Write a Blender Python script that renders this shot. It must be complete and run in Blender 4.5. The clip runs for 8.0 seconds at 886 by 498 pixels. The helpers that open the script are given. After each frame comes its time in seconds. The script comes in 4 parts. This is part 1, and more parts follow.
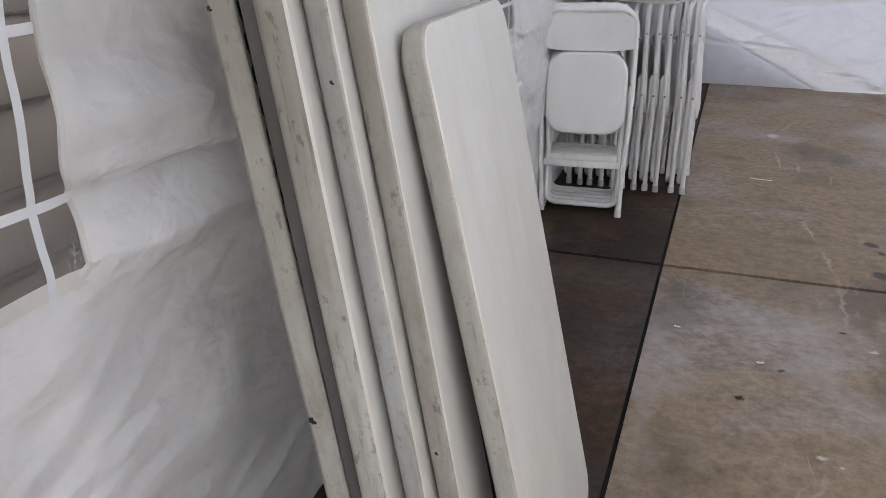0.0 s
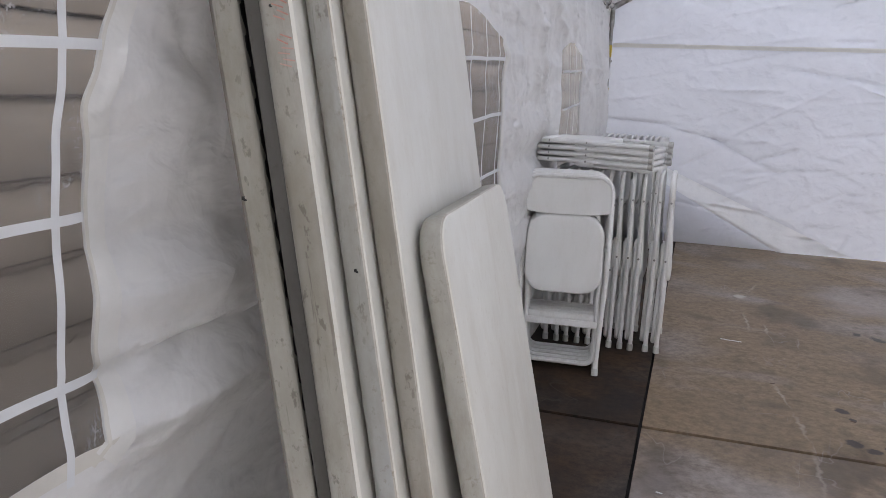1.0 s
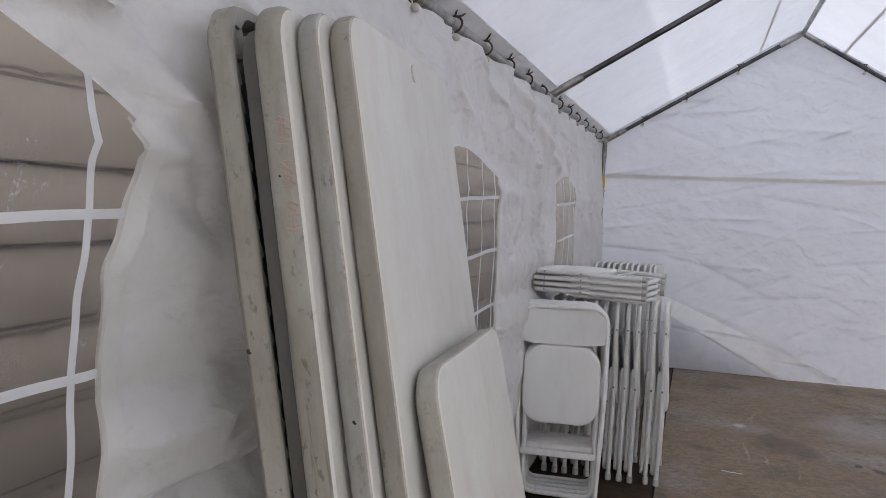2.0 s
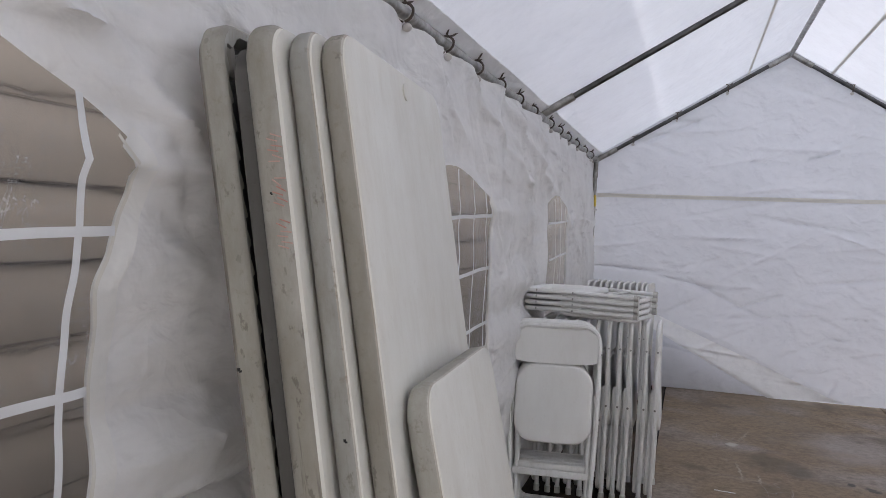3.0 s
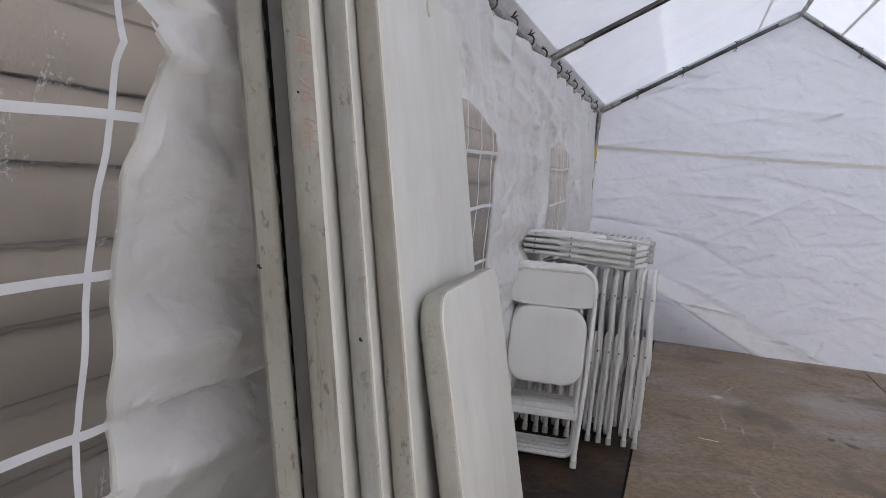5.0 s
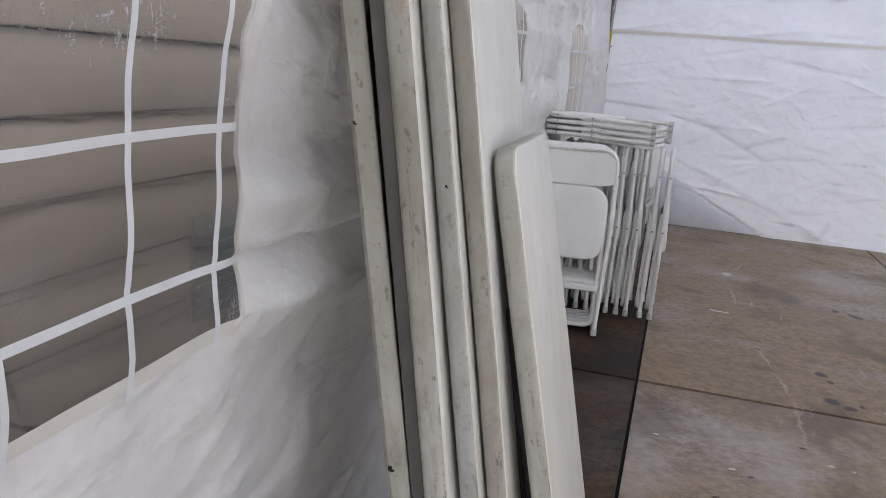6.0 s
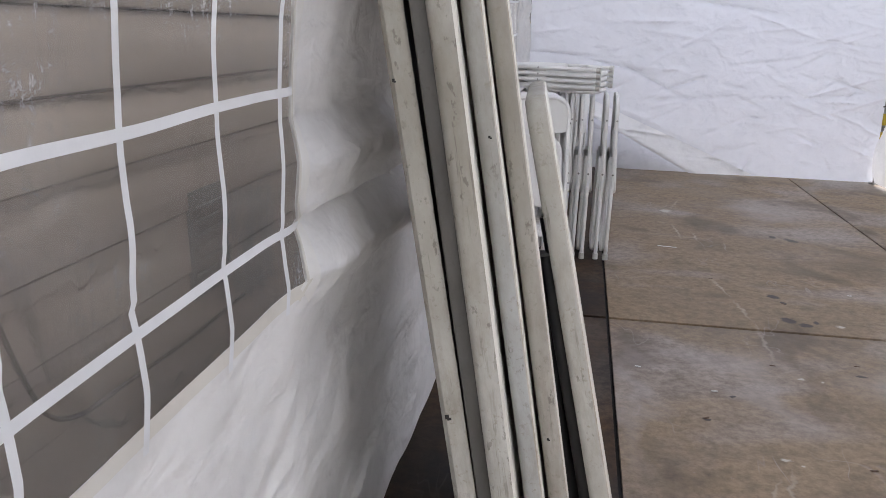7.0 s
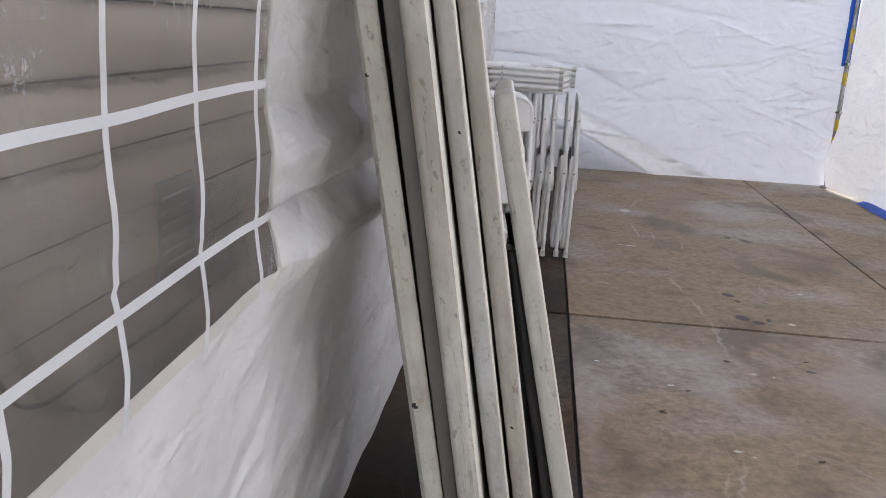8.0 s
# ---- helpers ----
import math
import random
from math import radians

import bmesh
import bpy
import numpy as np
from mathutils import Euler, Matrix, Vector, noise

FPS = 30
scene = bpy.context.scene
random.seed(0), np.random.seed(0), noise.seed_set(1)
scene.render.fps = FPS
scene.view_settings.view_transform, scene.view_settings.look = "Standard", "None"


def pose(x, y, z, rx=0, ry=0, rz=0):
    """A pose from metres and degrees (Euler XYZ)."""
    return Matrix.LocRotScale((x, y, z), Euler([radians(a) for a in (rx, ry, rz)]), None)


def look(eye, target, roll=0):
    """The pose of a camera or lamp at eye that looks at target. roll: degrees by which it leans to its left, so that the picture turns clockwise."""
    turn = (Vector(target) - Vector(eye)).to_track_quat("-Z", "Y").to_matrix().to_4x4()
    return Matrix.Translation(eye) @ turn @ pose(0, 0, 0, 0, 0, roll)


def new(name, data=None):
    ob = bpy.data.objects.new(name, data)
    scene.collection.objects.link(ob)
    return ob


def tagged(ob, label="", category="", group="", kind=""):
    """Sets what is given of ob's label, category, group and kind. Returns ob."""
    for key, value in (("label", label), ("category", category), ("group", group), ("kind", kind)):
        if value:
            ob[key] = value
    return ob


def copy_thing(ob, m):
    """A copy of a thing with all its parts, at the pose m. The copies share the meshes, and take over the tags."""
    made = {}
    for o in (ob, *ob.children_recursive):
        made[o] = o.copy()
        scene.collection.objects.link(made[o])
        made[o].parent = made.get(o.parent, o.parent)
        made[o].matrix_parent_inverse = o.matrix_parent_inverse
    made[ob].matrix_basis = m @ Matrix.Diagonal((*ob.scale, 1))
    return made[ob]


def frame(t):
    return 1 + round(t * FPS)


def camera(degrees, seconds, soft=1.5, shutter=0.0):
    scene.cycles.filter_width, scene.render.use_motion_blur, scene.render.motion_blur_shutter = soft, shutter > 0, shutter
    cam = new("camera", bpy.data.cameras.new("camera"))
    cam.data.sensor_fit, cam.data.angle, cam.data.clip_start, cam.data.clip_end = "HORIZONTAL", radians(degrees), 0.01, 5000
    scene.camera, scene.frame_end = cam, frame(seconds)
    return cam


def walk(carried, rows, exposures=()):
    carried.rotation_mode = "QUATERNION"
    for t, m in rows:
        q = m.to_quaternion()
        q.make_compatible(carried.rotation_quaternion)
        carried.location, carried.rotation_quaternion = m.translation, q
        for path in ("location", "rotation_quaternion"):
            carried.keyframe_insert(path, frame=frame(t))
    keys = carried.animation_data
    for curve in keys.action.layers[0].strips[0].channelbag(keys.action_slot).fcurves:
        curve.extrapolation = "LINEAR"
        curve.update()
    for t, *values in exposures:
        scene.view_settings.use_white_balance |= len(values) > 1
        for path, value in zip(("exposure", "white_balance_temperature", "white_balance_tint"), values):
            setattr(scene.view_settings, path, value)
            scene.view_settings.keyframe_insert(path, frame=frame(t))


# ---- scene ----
cam = camera(56.1, 8.0, soft=0.7)
PATH = [
    (0, (0.163, -3.166, 1.253), (-0.438, -1.403, 0.525), 0.3),
    (0.5, (0.099, -3.199, 1.29), (-0.465, -1.36, 0.741), 2.3),
    (1, (0.104, -3.22, 1.329), (-0.455, -1.343, 0.924), 2.7),
    (1.5, (0.112, -3.244, 1.363), (-0.457, -1.346, 1.09), 2.8),
    (2, (0.124, -3.277, 1.389), (-0.456, -1.367, 1.269), 2.8),
    (3.5, (0.125, -3.276, 1.384), (-0.435, -1.357, 1.313), 2.8),
    (4, (0.111, -3.27, 1.378), (-0.445, -1.351, 1.287), 3.0),
    (5.5, (0.087, -3.395, 1.282), (-0.44, -1.489, 0.983), 6.0),
    (6, (0.03, -3.513, 1.26), (-0.478, -1.628, 0.823), 5.2),
    (6.5, (-0.122, -3.567, 1.25), (-0.528, -1.663, 0.792), 2.0),
    (7, (-0.188, -3.597, 1.239), (-0.489, -1.689, 0.721), 1.8),
    (7.5, (-0.204, -3.613, 1.239), (-0.449, -1.698, 0.716), 2.8),
    (8, (-0.198, -3.638, 1.237), (-0.404, -1.718, 0.719), 3.2),
]
walk(cam, [(t, look(eye, target, roll)) for t, eye, target, roll in PATH], exposures=[(0.0, 1.95, 6650.0, 12.0), (1.0, 1.80, 6650.0, 13.0), (2.0, 1.52, 6750.0, 13.0), (4.0, 1.53, 6750.0, 13.0), (5.5, 1.75, 6650.0, 13.0), (6.5, 2.02, 6650.0, 13.0), (8.0, 2.06, 6650.0, 13.0)])

# ---- world and light ----
world = bpy.data.worlds.new("sky")
scene.world = world
world.use_nodes = True
wn = world.node_tree
sky = wn.nodes.new("ShaderNodeTexSky")
sky.sky_type = "NISHITA"
sky.sun_disc = False
sky.sun_elevation = radians(62)
sky.sun_rotation = radians(138)
sky.air_density, sky.dust_density = 1.0, 3.0
overcast = wn.nodes.new("ShaderNodeHueSaturation")
overcast.inputs["Saturation"].default_value = 0.4
wn.links.new(sky.outputs[0], overcast.inputs["Color"])
wn.links.new(overcast.outputs[0], wn.nodes["Background"].inputs[0])
wn.nodes["Background"].inputs[1].default_value = 0.15
sun_data = bpy.data.lights.new("sun", "SUN")
sun_data.energy, sun_data.angle, sun_data.color = 0.5, radians(90), (1.0, 0.98, 0.95)
sun = new("sun", sun_data)
sun.matrix_world = look((3.2, -3.6, 9.0), (0.0, 0.0, 0.0))

EAVE_X0, EAVE_X1, EAVE_Z = -0.70, 2.43, 1.975
RIDGE_X, RIDGE_Z = 0.86, 2.90
FRAMES_Y = (-4.39, -1.51, 1.365, 4.24)
END_Y, BACK_Y = 4.27, -4.45


# ---- materials ----
def mat(name):
    m = bpy.data.materials.new(name)
    m.use_nodes = True
    return m, m.node_tree, m.node_tree.nodes["Principled BSDF"]


def add(nt, kind, **values):
    n = nt.nodes.new("ShaderNode" + kind)
    for key, value in values.items():
        n.inputs[key].default_value = value
    return n


def tex_noise(nt, scale, detail=4.0, rough=0.55, stretch=None, coord="Object", distort=0.0):
    tc = nt.nodes.new("ShaderNodeTexCoord")
    n = add(nt, "TexNoise", Scale=scale, Detail=detail, Roughness=rough, Distortion=distort)
    if stretch:
        mp = nt.nodes.new("ShaderNodeMapping")
        mp.inputs["Scale"].default_value = stretch
        nt.links.new(tc.outputs[coord], mp.inputs[0])
        nt.links.new(mp.outputs[0], n.inputs["Vector"])
    else:
        nt.links.new(tc.outputs[coord], n.inputs["Vector"])
    return n.outputs["Fac"]


def ridged(nt, scale, detail, stretch, distort=0.0):
    """Noise with sharp crests, like creases pressed into a sheet."""
    tc = nt.nodes.new("ShaderNodeTexCoord")
    mp = nt.nodes.new("ShaderNodeMapping")
    mp.inputs["Scale"].default_value = stretch
    n = nt.nodes.new("ShaderNodeTexNoise")
    n.noise_type = "RIDGED_MULTIFRACTAL"
    n.normalize = True
    for key, value in (("Scale", scale), ("Detail", detail), ("Roughness", 0.5), ("Distortion", distort)):
        n.inputs[key].default_value = value
    nt.links.new(tc.outputs["Object"], mp.inputs[0])
    nt.links.new(mp.outputs[0], n.inputs["Vector"])
    return n.outputs["Fac"]


def ramp(nt, fac, *stops):
    r = nt.nodes.new("ShaderNodeValToRGB")
    e = r.color_ramp.elements
    while len(e) < len(stops):
        e.new(0.5)
    for k, (pos, c) in zip(e, stops):
        k.position = pos
        k.color = (c, c, c, 1) if isinstance(c, (int, float)) else (*c, 1)
    nt.links.new(fac, r.inputs[0])
    return r.outputs[0]


def mixc(nt, fac, a, b, mode="MIX"):
    m = nt.nodes.new("ShaderNodeMix")
    m.data_type, m.blend_type = "RGBA", mode
    for sock, v in ((0, fac), (6, a), (7, b)):
        if isinstance(v, (int, float)):
            m.inputs[sock].default_value = v
        elif isinstance(v, tuple):
            m.inputs[sock].default_value = (*v, 1)
        else:
            nt.links.new(v, m.inputs[sock])
    return m.outputs[2]


def bump(nt, height, strength, dist, chain=None):
    b = add(nt, "Bump", Strength=strength, Distance=dist)
    nt.links.new(height, b.inputs["Height"])
    if chain:
        nt.links.new(chain, b.inputs["Normal"])
    return b.outputs[0]


def fabric(name, colour, through_colour, share, crinkle=0.6):
    """Woven polyethylene sheet: light comes through it."""
    m, nt, p = mat(name)
    big = tex_noise(nt, 1.3, 2, 0.5)
    fold = tex_noise(nt, 4.5, 2.5, 0.5, stretch=(1.0, 0.6, 1.3), distort=0.4)
    fine = tex_noise(nt, 60.0, 3, 0.5)
    smudge = ramp(nt, tex_noise(nt, 2.6, 7, 0.7), (0.3, 0.93), (0.6, 1.0))
    grime = ramp(nt, tex_noise(nt, 14.0, 6, 0.7), (0.25, 0.9), (0.5, 1.0))
    col = mixc(nt, 1.0, mixc(nt, 1.0, colour, smudge, "MULTIPLY"), grime, "MULTIPLY")
    crumple = tex_noise(nt, 13.0, 3, 0.5, stretch=(1.0, 0.7, 1.2), distort=0.6)
    for sc, st in ((1.5, (1.0, 0.7, 2.4)), (2.6, (1.4, 1.2, 1.0))):
        line = ramp(nt, tex_noise(nt, sc, 2.5, 0.55, stretch=st, distort=0.25), (0.44, 0.0), (0.5, 1.0), (0.53, 0.0))
        gate = ramp(nt, tex_noise(nt, 2.3, 3, 0.6), (0.46, 0.0), (0.60, 1.0))
        lines = mixc(nt, 1.0, line, gate, "MULTIPLY")
        crumple = mixc(nt, 0.18, crumple, lines, "ADD")
    sharp = ridged(nt, 3.0, 2.0, (1.0, 0.8, 1.5), 0.1)
    crisp = ridged(nt, 24.0, 3.0, (1.0, 0.8, 1.3), 0.15)
    pucker = ridged(nt, 9.0, 2.5, (1.0, 1.2, 0.9), 0.15)
    nrm = bump(nt, crumple, 0.55 * crinkle, 0.014, bump(nt, fold, crinkle, 0.045, bump(nt, big, 0.5, 0.10)))
    nrm = bump(nt, crisp, min(1.0, 0.6 * crinkle), 0.0022, bump(nt, pucker, min(1.0, 0.5 * crinkle), 0.006, bump(nt, sharp, min(1.0, 0.5 * crinkle), 0.011, nrm)))
    nrm = bump(nt, fine, 0.12, 0.002, nrm)
    p.inputs["Roughness"].default_value = 0.45
    p.inputs["Specular IOR Level"].default_value = 0.35
    nt.links.new(col, p.inputs["Base Color"])
    nt.links.new(nrm, p.inputs["Normal"])
    tr = nt.nodes.new("ShaderNodeBsdfTranslucent")
    nt.links.new(mixc(nt, 1.0, through_colour, smudge, "MULTIPLY"), tr.inputs[0])
    nt.links.new(nrm, tr.inputs["Normal"])
    mx = nt.nodes.new("ShaderNodeMixShader")
    mx.inputs[0].default_value = share
    nt.links.new(p.outputs[0], mx.inputs[1])
    nt.links.new(tr.outputs[0], mx.inputs[2])
    nt.links.new(mx.outputs[0], nt.nodes["Material Output"].inputs[0])
    return m


FABRIC_WALL = fabric("white_poly_fabric", (0.82, 0.82, 0.815), (0.84, 0.84, 0.84), 0.20, 1.25)
FABRIC_END = fabric("white_poly_end", (0.80, 0.80, 0.81), (0.73, 0.745, 0.81), 0.50, 0.75)
FABRIC_ROOF = fabric("white_poly_roof", (0.80, 0.81, 0.83), (0.50, 0.53, 0.59), 0.48, 0.5)
FABRIC_SOUTH = fabric("south_filter_sheet", (0.82, 0.82, 0.82), (0.95, 0.95, 0.95), 0.80, 0.4)
FABRIC_THIN = fabric("thin_white_poly", (0.8, 0.8, 0.82), (0.97, 0.97, 0.98), 0.88, 0.2)
HEM_THIN = fabric("doubled_white_poly", (0.86, 0.855, 0.835), (0.8, 0.79, 0.75), 0.22, 0.5)
HEM = fabric("cream_hem", (0.80, 0.78, 0.73), (0.6, 0.58, 0.5), 0.25, 0.5)
# whiter, near-opaque copy of the sheet: the band's extra light is in its colour
FABRIC_BAND = fabric("opaque_white_poly", (0.92, 0.92, 0.92), (0.9, 0.9, 0.9), 0.08, 0.5)
TAPE = fabric("white_tape", (0.84, 0.86, 0.88), (0.8, 0.82, 0.85), 0.3, 0.2)
BLUE_TARP = fabric("blue_tarp", (0.03, 0.12, 0.55), (0.03, 0.16, 0.7), 0.35, 0.6)


def vinyl_material():
    """Clear flexible sheet, puckered, a little milky, with glints on its wrinkles."""
    m, nt, p = mat("clear_vinyl")
    streak = ridged(nt, 5.0, 4.0, (1, 1.7, 0.9), 0.5)
    pucker = ridged(nt, 13.0, 4.0, (1, 1.3, 1.0), 0.5)
    wrinkle = tex_noise(nt, 9.0, 6, 0.65, stretch=(1, 2.2, 0.7), distort=1.5)
    nrm = bump(nt, pucker, 0.55, 0.006, bump(nt, streak, 0.6, 0.012, bump(nt, wrinkle, 0.35, 0.008)))
    clear = add(nt, "BsdfRefraction", IOR=1.05, Roughness=0.02)
    ripple = bump(nt, pucker, 0.55, 0.009, bump(nt, streak, 0.50, 0.014, bump(nt, wrinkle, 0.30, 0.012)))
    nt.links.new(ripple, clear.inputs["Normal"])
    clear.inputs[0].default_value = (0.93, 0.93, 0.93, 1)
    gloss = add(nt, "BsdfGlossy", Roughness=0.32)
    gloss.inputs[0].default_value = (0.9, 0.9, 0.9, 1)
    nt.links.new(nrm, gloss.inputs["Normal"])
    thin = nt.nodes.new("ShaderNodeBsdfTransparent")
    thin.inputs[0].default_value = (0.93, 0.93, 0.93, 1)
    sheet_mix = nt.nodes.new("ShaderNodeMixShader")
    sheet_mix.inputs[0].default_value = 0.50
    nt.links.new(clear.outputs[0], sheet_mix.inputs[1])
    nt.links.new(thin.outputs[0], sheet_mix.inputs[2])
    milk = nt.nodes.new("ShaderNodeBsdfTranslucent")
    milk.inputs[0].default_value = (0.70, 0.70, 0.71, 1)
    film = add(nt, "BsdfDiffuse")
    film.inputs[0].default_value = (0.70, 0.70, 0.71, 1)
    nt.links.new(nrm, milk.inputs["Normal"])
    nt.links.new(nrm, film.inputs["Normal"])
    cloud = nt.nodes.new("ShaderNodeMixShader")
    cloud.inputs[0].default_value = 0.5
    nt.links.new(milk.outputs[0], cloud.inputs[1])
    nt.links.new(film.outputs[0], cloud.inputs[2])
    fres = add(nt, "Fresnel", IOR=1.08)
    haze = ramp(nt, tex_noise(nt, 3.0, 6, 0.7, stretch=(1, 1.6, 0.7)), (0.35, 0.07), (0.75, 0.14))
    for sc, st, turn in ((7.0, (1, 3.2, 0.8), 0.4), (11.0, (1, 1.0, 3.4), 0.9), (16.0, (1, 2.6, 1.0), 1.2)):
        line = ramp(nt, tex_noise(nt, sc, 4, 0.6, stretch=st, distort=turn), (0.47, 0.0), (0.505, 0.24), (0.53, 0.0))
        gate = ramp(nt, tex_noise(nt, 2.7, 3, 0.6), (0.45, 0.0), (0.62, 1.0))
        haze = mixc(nt, 1.0, haze, mixc(nt, 1.0, line, gate, "MULTIPLY"), "ADD")
    a = nt.nodes.new("ShaderNodeMixShader")
    nt.links.new(haze, a.inputs[0])
    nt.links.new(sheet_mix.outputs[0], a.inputs[1])
    nt.links.new(cloud.outputs[0], a.inputs[2])
    b = nt.nodes.new("ShaderNodeMixShader")
    nt.links.new(fres.outputs[0], b.inputs[0])
    nt.links.new(a.outputs[0], b.inputs[1])
    nt.links.new(gloss.outputs[0], b.inputs[2])
    nt.links.new(b.outputs[0], nt.nodes["Material Output"].inputs[0])
    return m


VINYL = vinyl_material()


def shifted_noise(nt, scale, detail, rough, stretch=(1, 1, 1)):
    """Noise whose pattern differs from object to object."""
    tc = nt.nodes.new("ShaderNodeTexCoord")
    info = nt.nodes.new("ShaderNodeObjectInfo")
    mul = nt.nodes.new("ShaderNodeMath")
    mul.operation = "MULTIPLY"
    mul.inputs[1].default_value = 37.0
    nt.links.new(info.outputs["Random"], mul.inputs[0])
    mp = nt.nodes.new("ShaderNodeMapping")
    mp.inputs["Scale"].default_value = stretch
    nt.links.new(tc.outputs["Object"], mp.inputs[0])
    nt.links.new(mul.outputs[0], mp.inputs["Location"])
    n = add(nt, "TexNoise", Scale=scale, Detail=detail, Roughness=rough)
    nt.links.new(mp.outputs[0], n.inputs["Vector"])
    return n.outputs["Fac"]


def plastic(name, colour, dirt, amount=0.5, rough=0.42, rim=False):
    """Moulded plastic or paint with a pebbled skin, scuffs and brown grime."""
    m, nt, p = mat(name)
    stain = ramp(nt, shifted_noise(nt, 3.0, 9, 0.74, (1, 1, 0.45)), (0.40, 0.0), (0.68, amount * 0.8))
    smear = ramp(nt, shifted_noise(nt, 16.0, 8, 0.72, (1, 1, 0.28)), (0.47, 0.0), (0.68, amount * 0.8))
    spots = ramp(nt, shifted_noise(nt, 70.0, 5, 0.7), (0.58, 0.0), (0.68, amount * 0.7))
    tone = ramp(nt, shifted_noise(nt, 1.2, 4, 0.6), (0.3, 0.90), (0.7, 1.0))
    col = mixc(nt, 1.0, colour, tone, "MULTIPLY")
    for f in (stain, smear, spots):
        col = mixc(nt, f, col, dirt)
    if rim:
        # mottled brown, stronger towards the upper end, and short dark scratches along the length
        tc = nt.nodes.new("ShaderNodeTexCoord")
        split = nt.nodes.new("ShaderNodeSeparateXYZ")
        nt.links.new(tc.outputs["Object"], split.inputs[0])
        upper_end = ramp(nt, split.outputs["Z"], (0.60, 0.06), (1.0, 1.0))
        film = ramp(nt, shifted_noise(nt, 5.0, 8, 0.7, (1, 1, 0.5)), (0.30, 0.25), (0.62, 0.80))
        col = mixc(nt, mixc(nt, 1.0, upper_end, film, "MULTIPLY"), col, (0.21, 0.192, 0.155))
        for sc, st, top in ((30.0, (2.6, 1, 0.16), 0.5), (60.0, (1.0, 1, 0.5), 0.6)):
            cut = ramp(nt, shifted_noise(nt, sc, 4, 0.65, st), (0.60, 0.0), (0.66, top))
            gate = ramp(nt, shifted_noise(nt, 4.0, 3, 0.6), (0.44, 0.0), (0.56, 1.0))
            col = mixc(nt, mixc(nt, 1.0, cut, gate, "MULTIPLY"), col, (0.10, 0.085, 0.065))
    nt.links.new(ramp(nt, shifted_noise(nt, 9, 5, 0.6), (0.3, rough - 0.08), (0.7, rough + 0.15)), p.inputs["Roughness"])
    nt.links.new(col, p.inputs["Base Color"])
    nt.links.new(bump(nt, tex_noise(nt, 220, 2), 0.12, 0.001, bump(nt, tex_noise(nt, 18, 5), 0.15, 0.003)), p.inputs["Normal"])
    return m


TABLE_TOP = plastic("table_top_plastic", (0.68, 0.67, 0.615), (0.42, 0.36, 0.27), 0.25, 0.42)
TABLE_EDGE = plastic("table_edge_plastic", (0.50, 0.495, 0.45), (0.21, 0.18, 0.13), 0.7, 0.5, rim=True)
GRIME = plastic("grimy_worn_plastic", (0.50, 0.475, 0.415), (0.17, 0.13, 0.085), 0.8, 0.6)
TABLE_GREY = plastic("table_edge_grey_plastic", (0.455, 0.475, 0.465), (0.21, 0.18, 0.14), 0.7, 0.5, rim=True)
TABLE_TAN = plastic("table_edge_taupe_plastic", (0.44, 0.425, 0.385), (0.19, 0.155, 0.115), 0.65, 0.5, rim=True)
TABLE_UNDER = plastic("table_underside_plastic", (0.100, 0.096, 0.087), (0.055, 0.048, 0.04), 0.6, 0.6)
CHAIR_WHITE = plastic("chair_white_plastic", (0.82, 0.82, 0.79), (0.45, 0.40, 0.32), 0.12, 0.38)
CHAIR_TUBE = plastic("chair_white_paint", (0.83, 0.83, 0.81), (0.35, 0.31, 0.25), 0.3, 0.35)
CAP_WHITE = plastic("chair_foot_plastic", (0.66, 0.66, 0.63), (0.22, 0.19, 0.15), 0.6, 0.5)
BLACK_METAL = plastic("black_painted_steel", (0.018, 0.018, 0.02), (0.05, 0.045, 0.04), 0.4, 0.45)
DARK_METAL = plastic("dark_grey_steel", (0.045, 0.047, 0.05), (0.09, 0.08, 0.07), 0.4, 0.4)
YELLOW = plastic("yellow_tape", (0.62, 0.45, 0.03), (0.2, 0.14, 0.05), 0.4, 0.5)
RED_INK = plastic("faded_red_marker", (0.46, 0.20, 0.16), (0.55, 0.45, 0.4), 0.6, 0.6)
BLACK_MARK = plastic("black_scuff_and_lap_shade", (0.015, 0.014, 0.013), (0.03, 0.03, 0.03), 0.3, 0.7)
CORD = plastic("dark_elastic_cord", (0.07, 0.05, 0.04), (0.12, 0.10, 0.08), 0.4, 0.7)
BALL = plastic("milky_ball_plastic", (0.60, 0.57, 0.55), (0.4, 0.36, 0.3), 0.3, 0.35)
PAPER = plastic("white_paper", (0.75, 0.75, 0.72), (0.4, 0.36, 0.3), 0.3, 0.7)
DRY_LEAF = plastic("dry_leaf", (0.10, 0.055, 0.03), (0.05, 0.03, 0.02), 0.4, 0.7)


def steel_material():
    m, nt, p = mat("galvanised_steel")
    p.inputs["Metallic"].default_value = 0.9
    nt.links.new(ramp(nt, tex_noise(nt, 12, 6, 0.7), (0.35, (0.20, 0.19, 0.17)), (0.65, (0.46, 0.46, 0.45))), p.inputs["Base Color"])
    nt.links.new(ramp(nt, tex_noise(nt, 30, 4, 0.6), (0.3, 0.28), (0.7, 0.5)), p.inputs["Roughness"])
    return m


STEEL = steel_material()


# backlit rafters: their shade is put into a darker steel colour
def backlit_steel_material():
    m, nt, p = mat("backlit_steel")
    p.inputs["Metallic"].default_value = 0.85
    nt.links.new(ramp(nt, tex_noise(nt, 9, 5, 0.6), (0.35, (0.06, 0.06, 0.06)), (0.65, (0.14, 0.14, 0.14))), p.inputs["Base Color"])
    p.inputs["Roughness"].default_value = 0.38
    return m


STEEL_BACKLIT = backlit_steel_material()


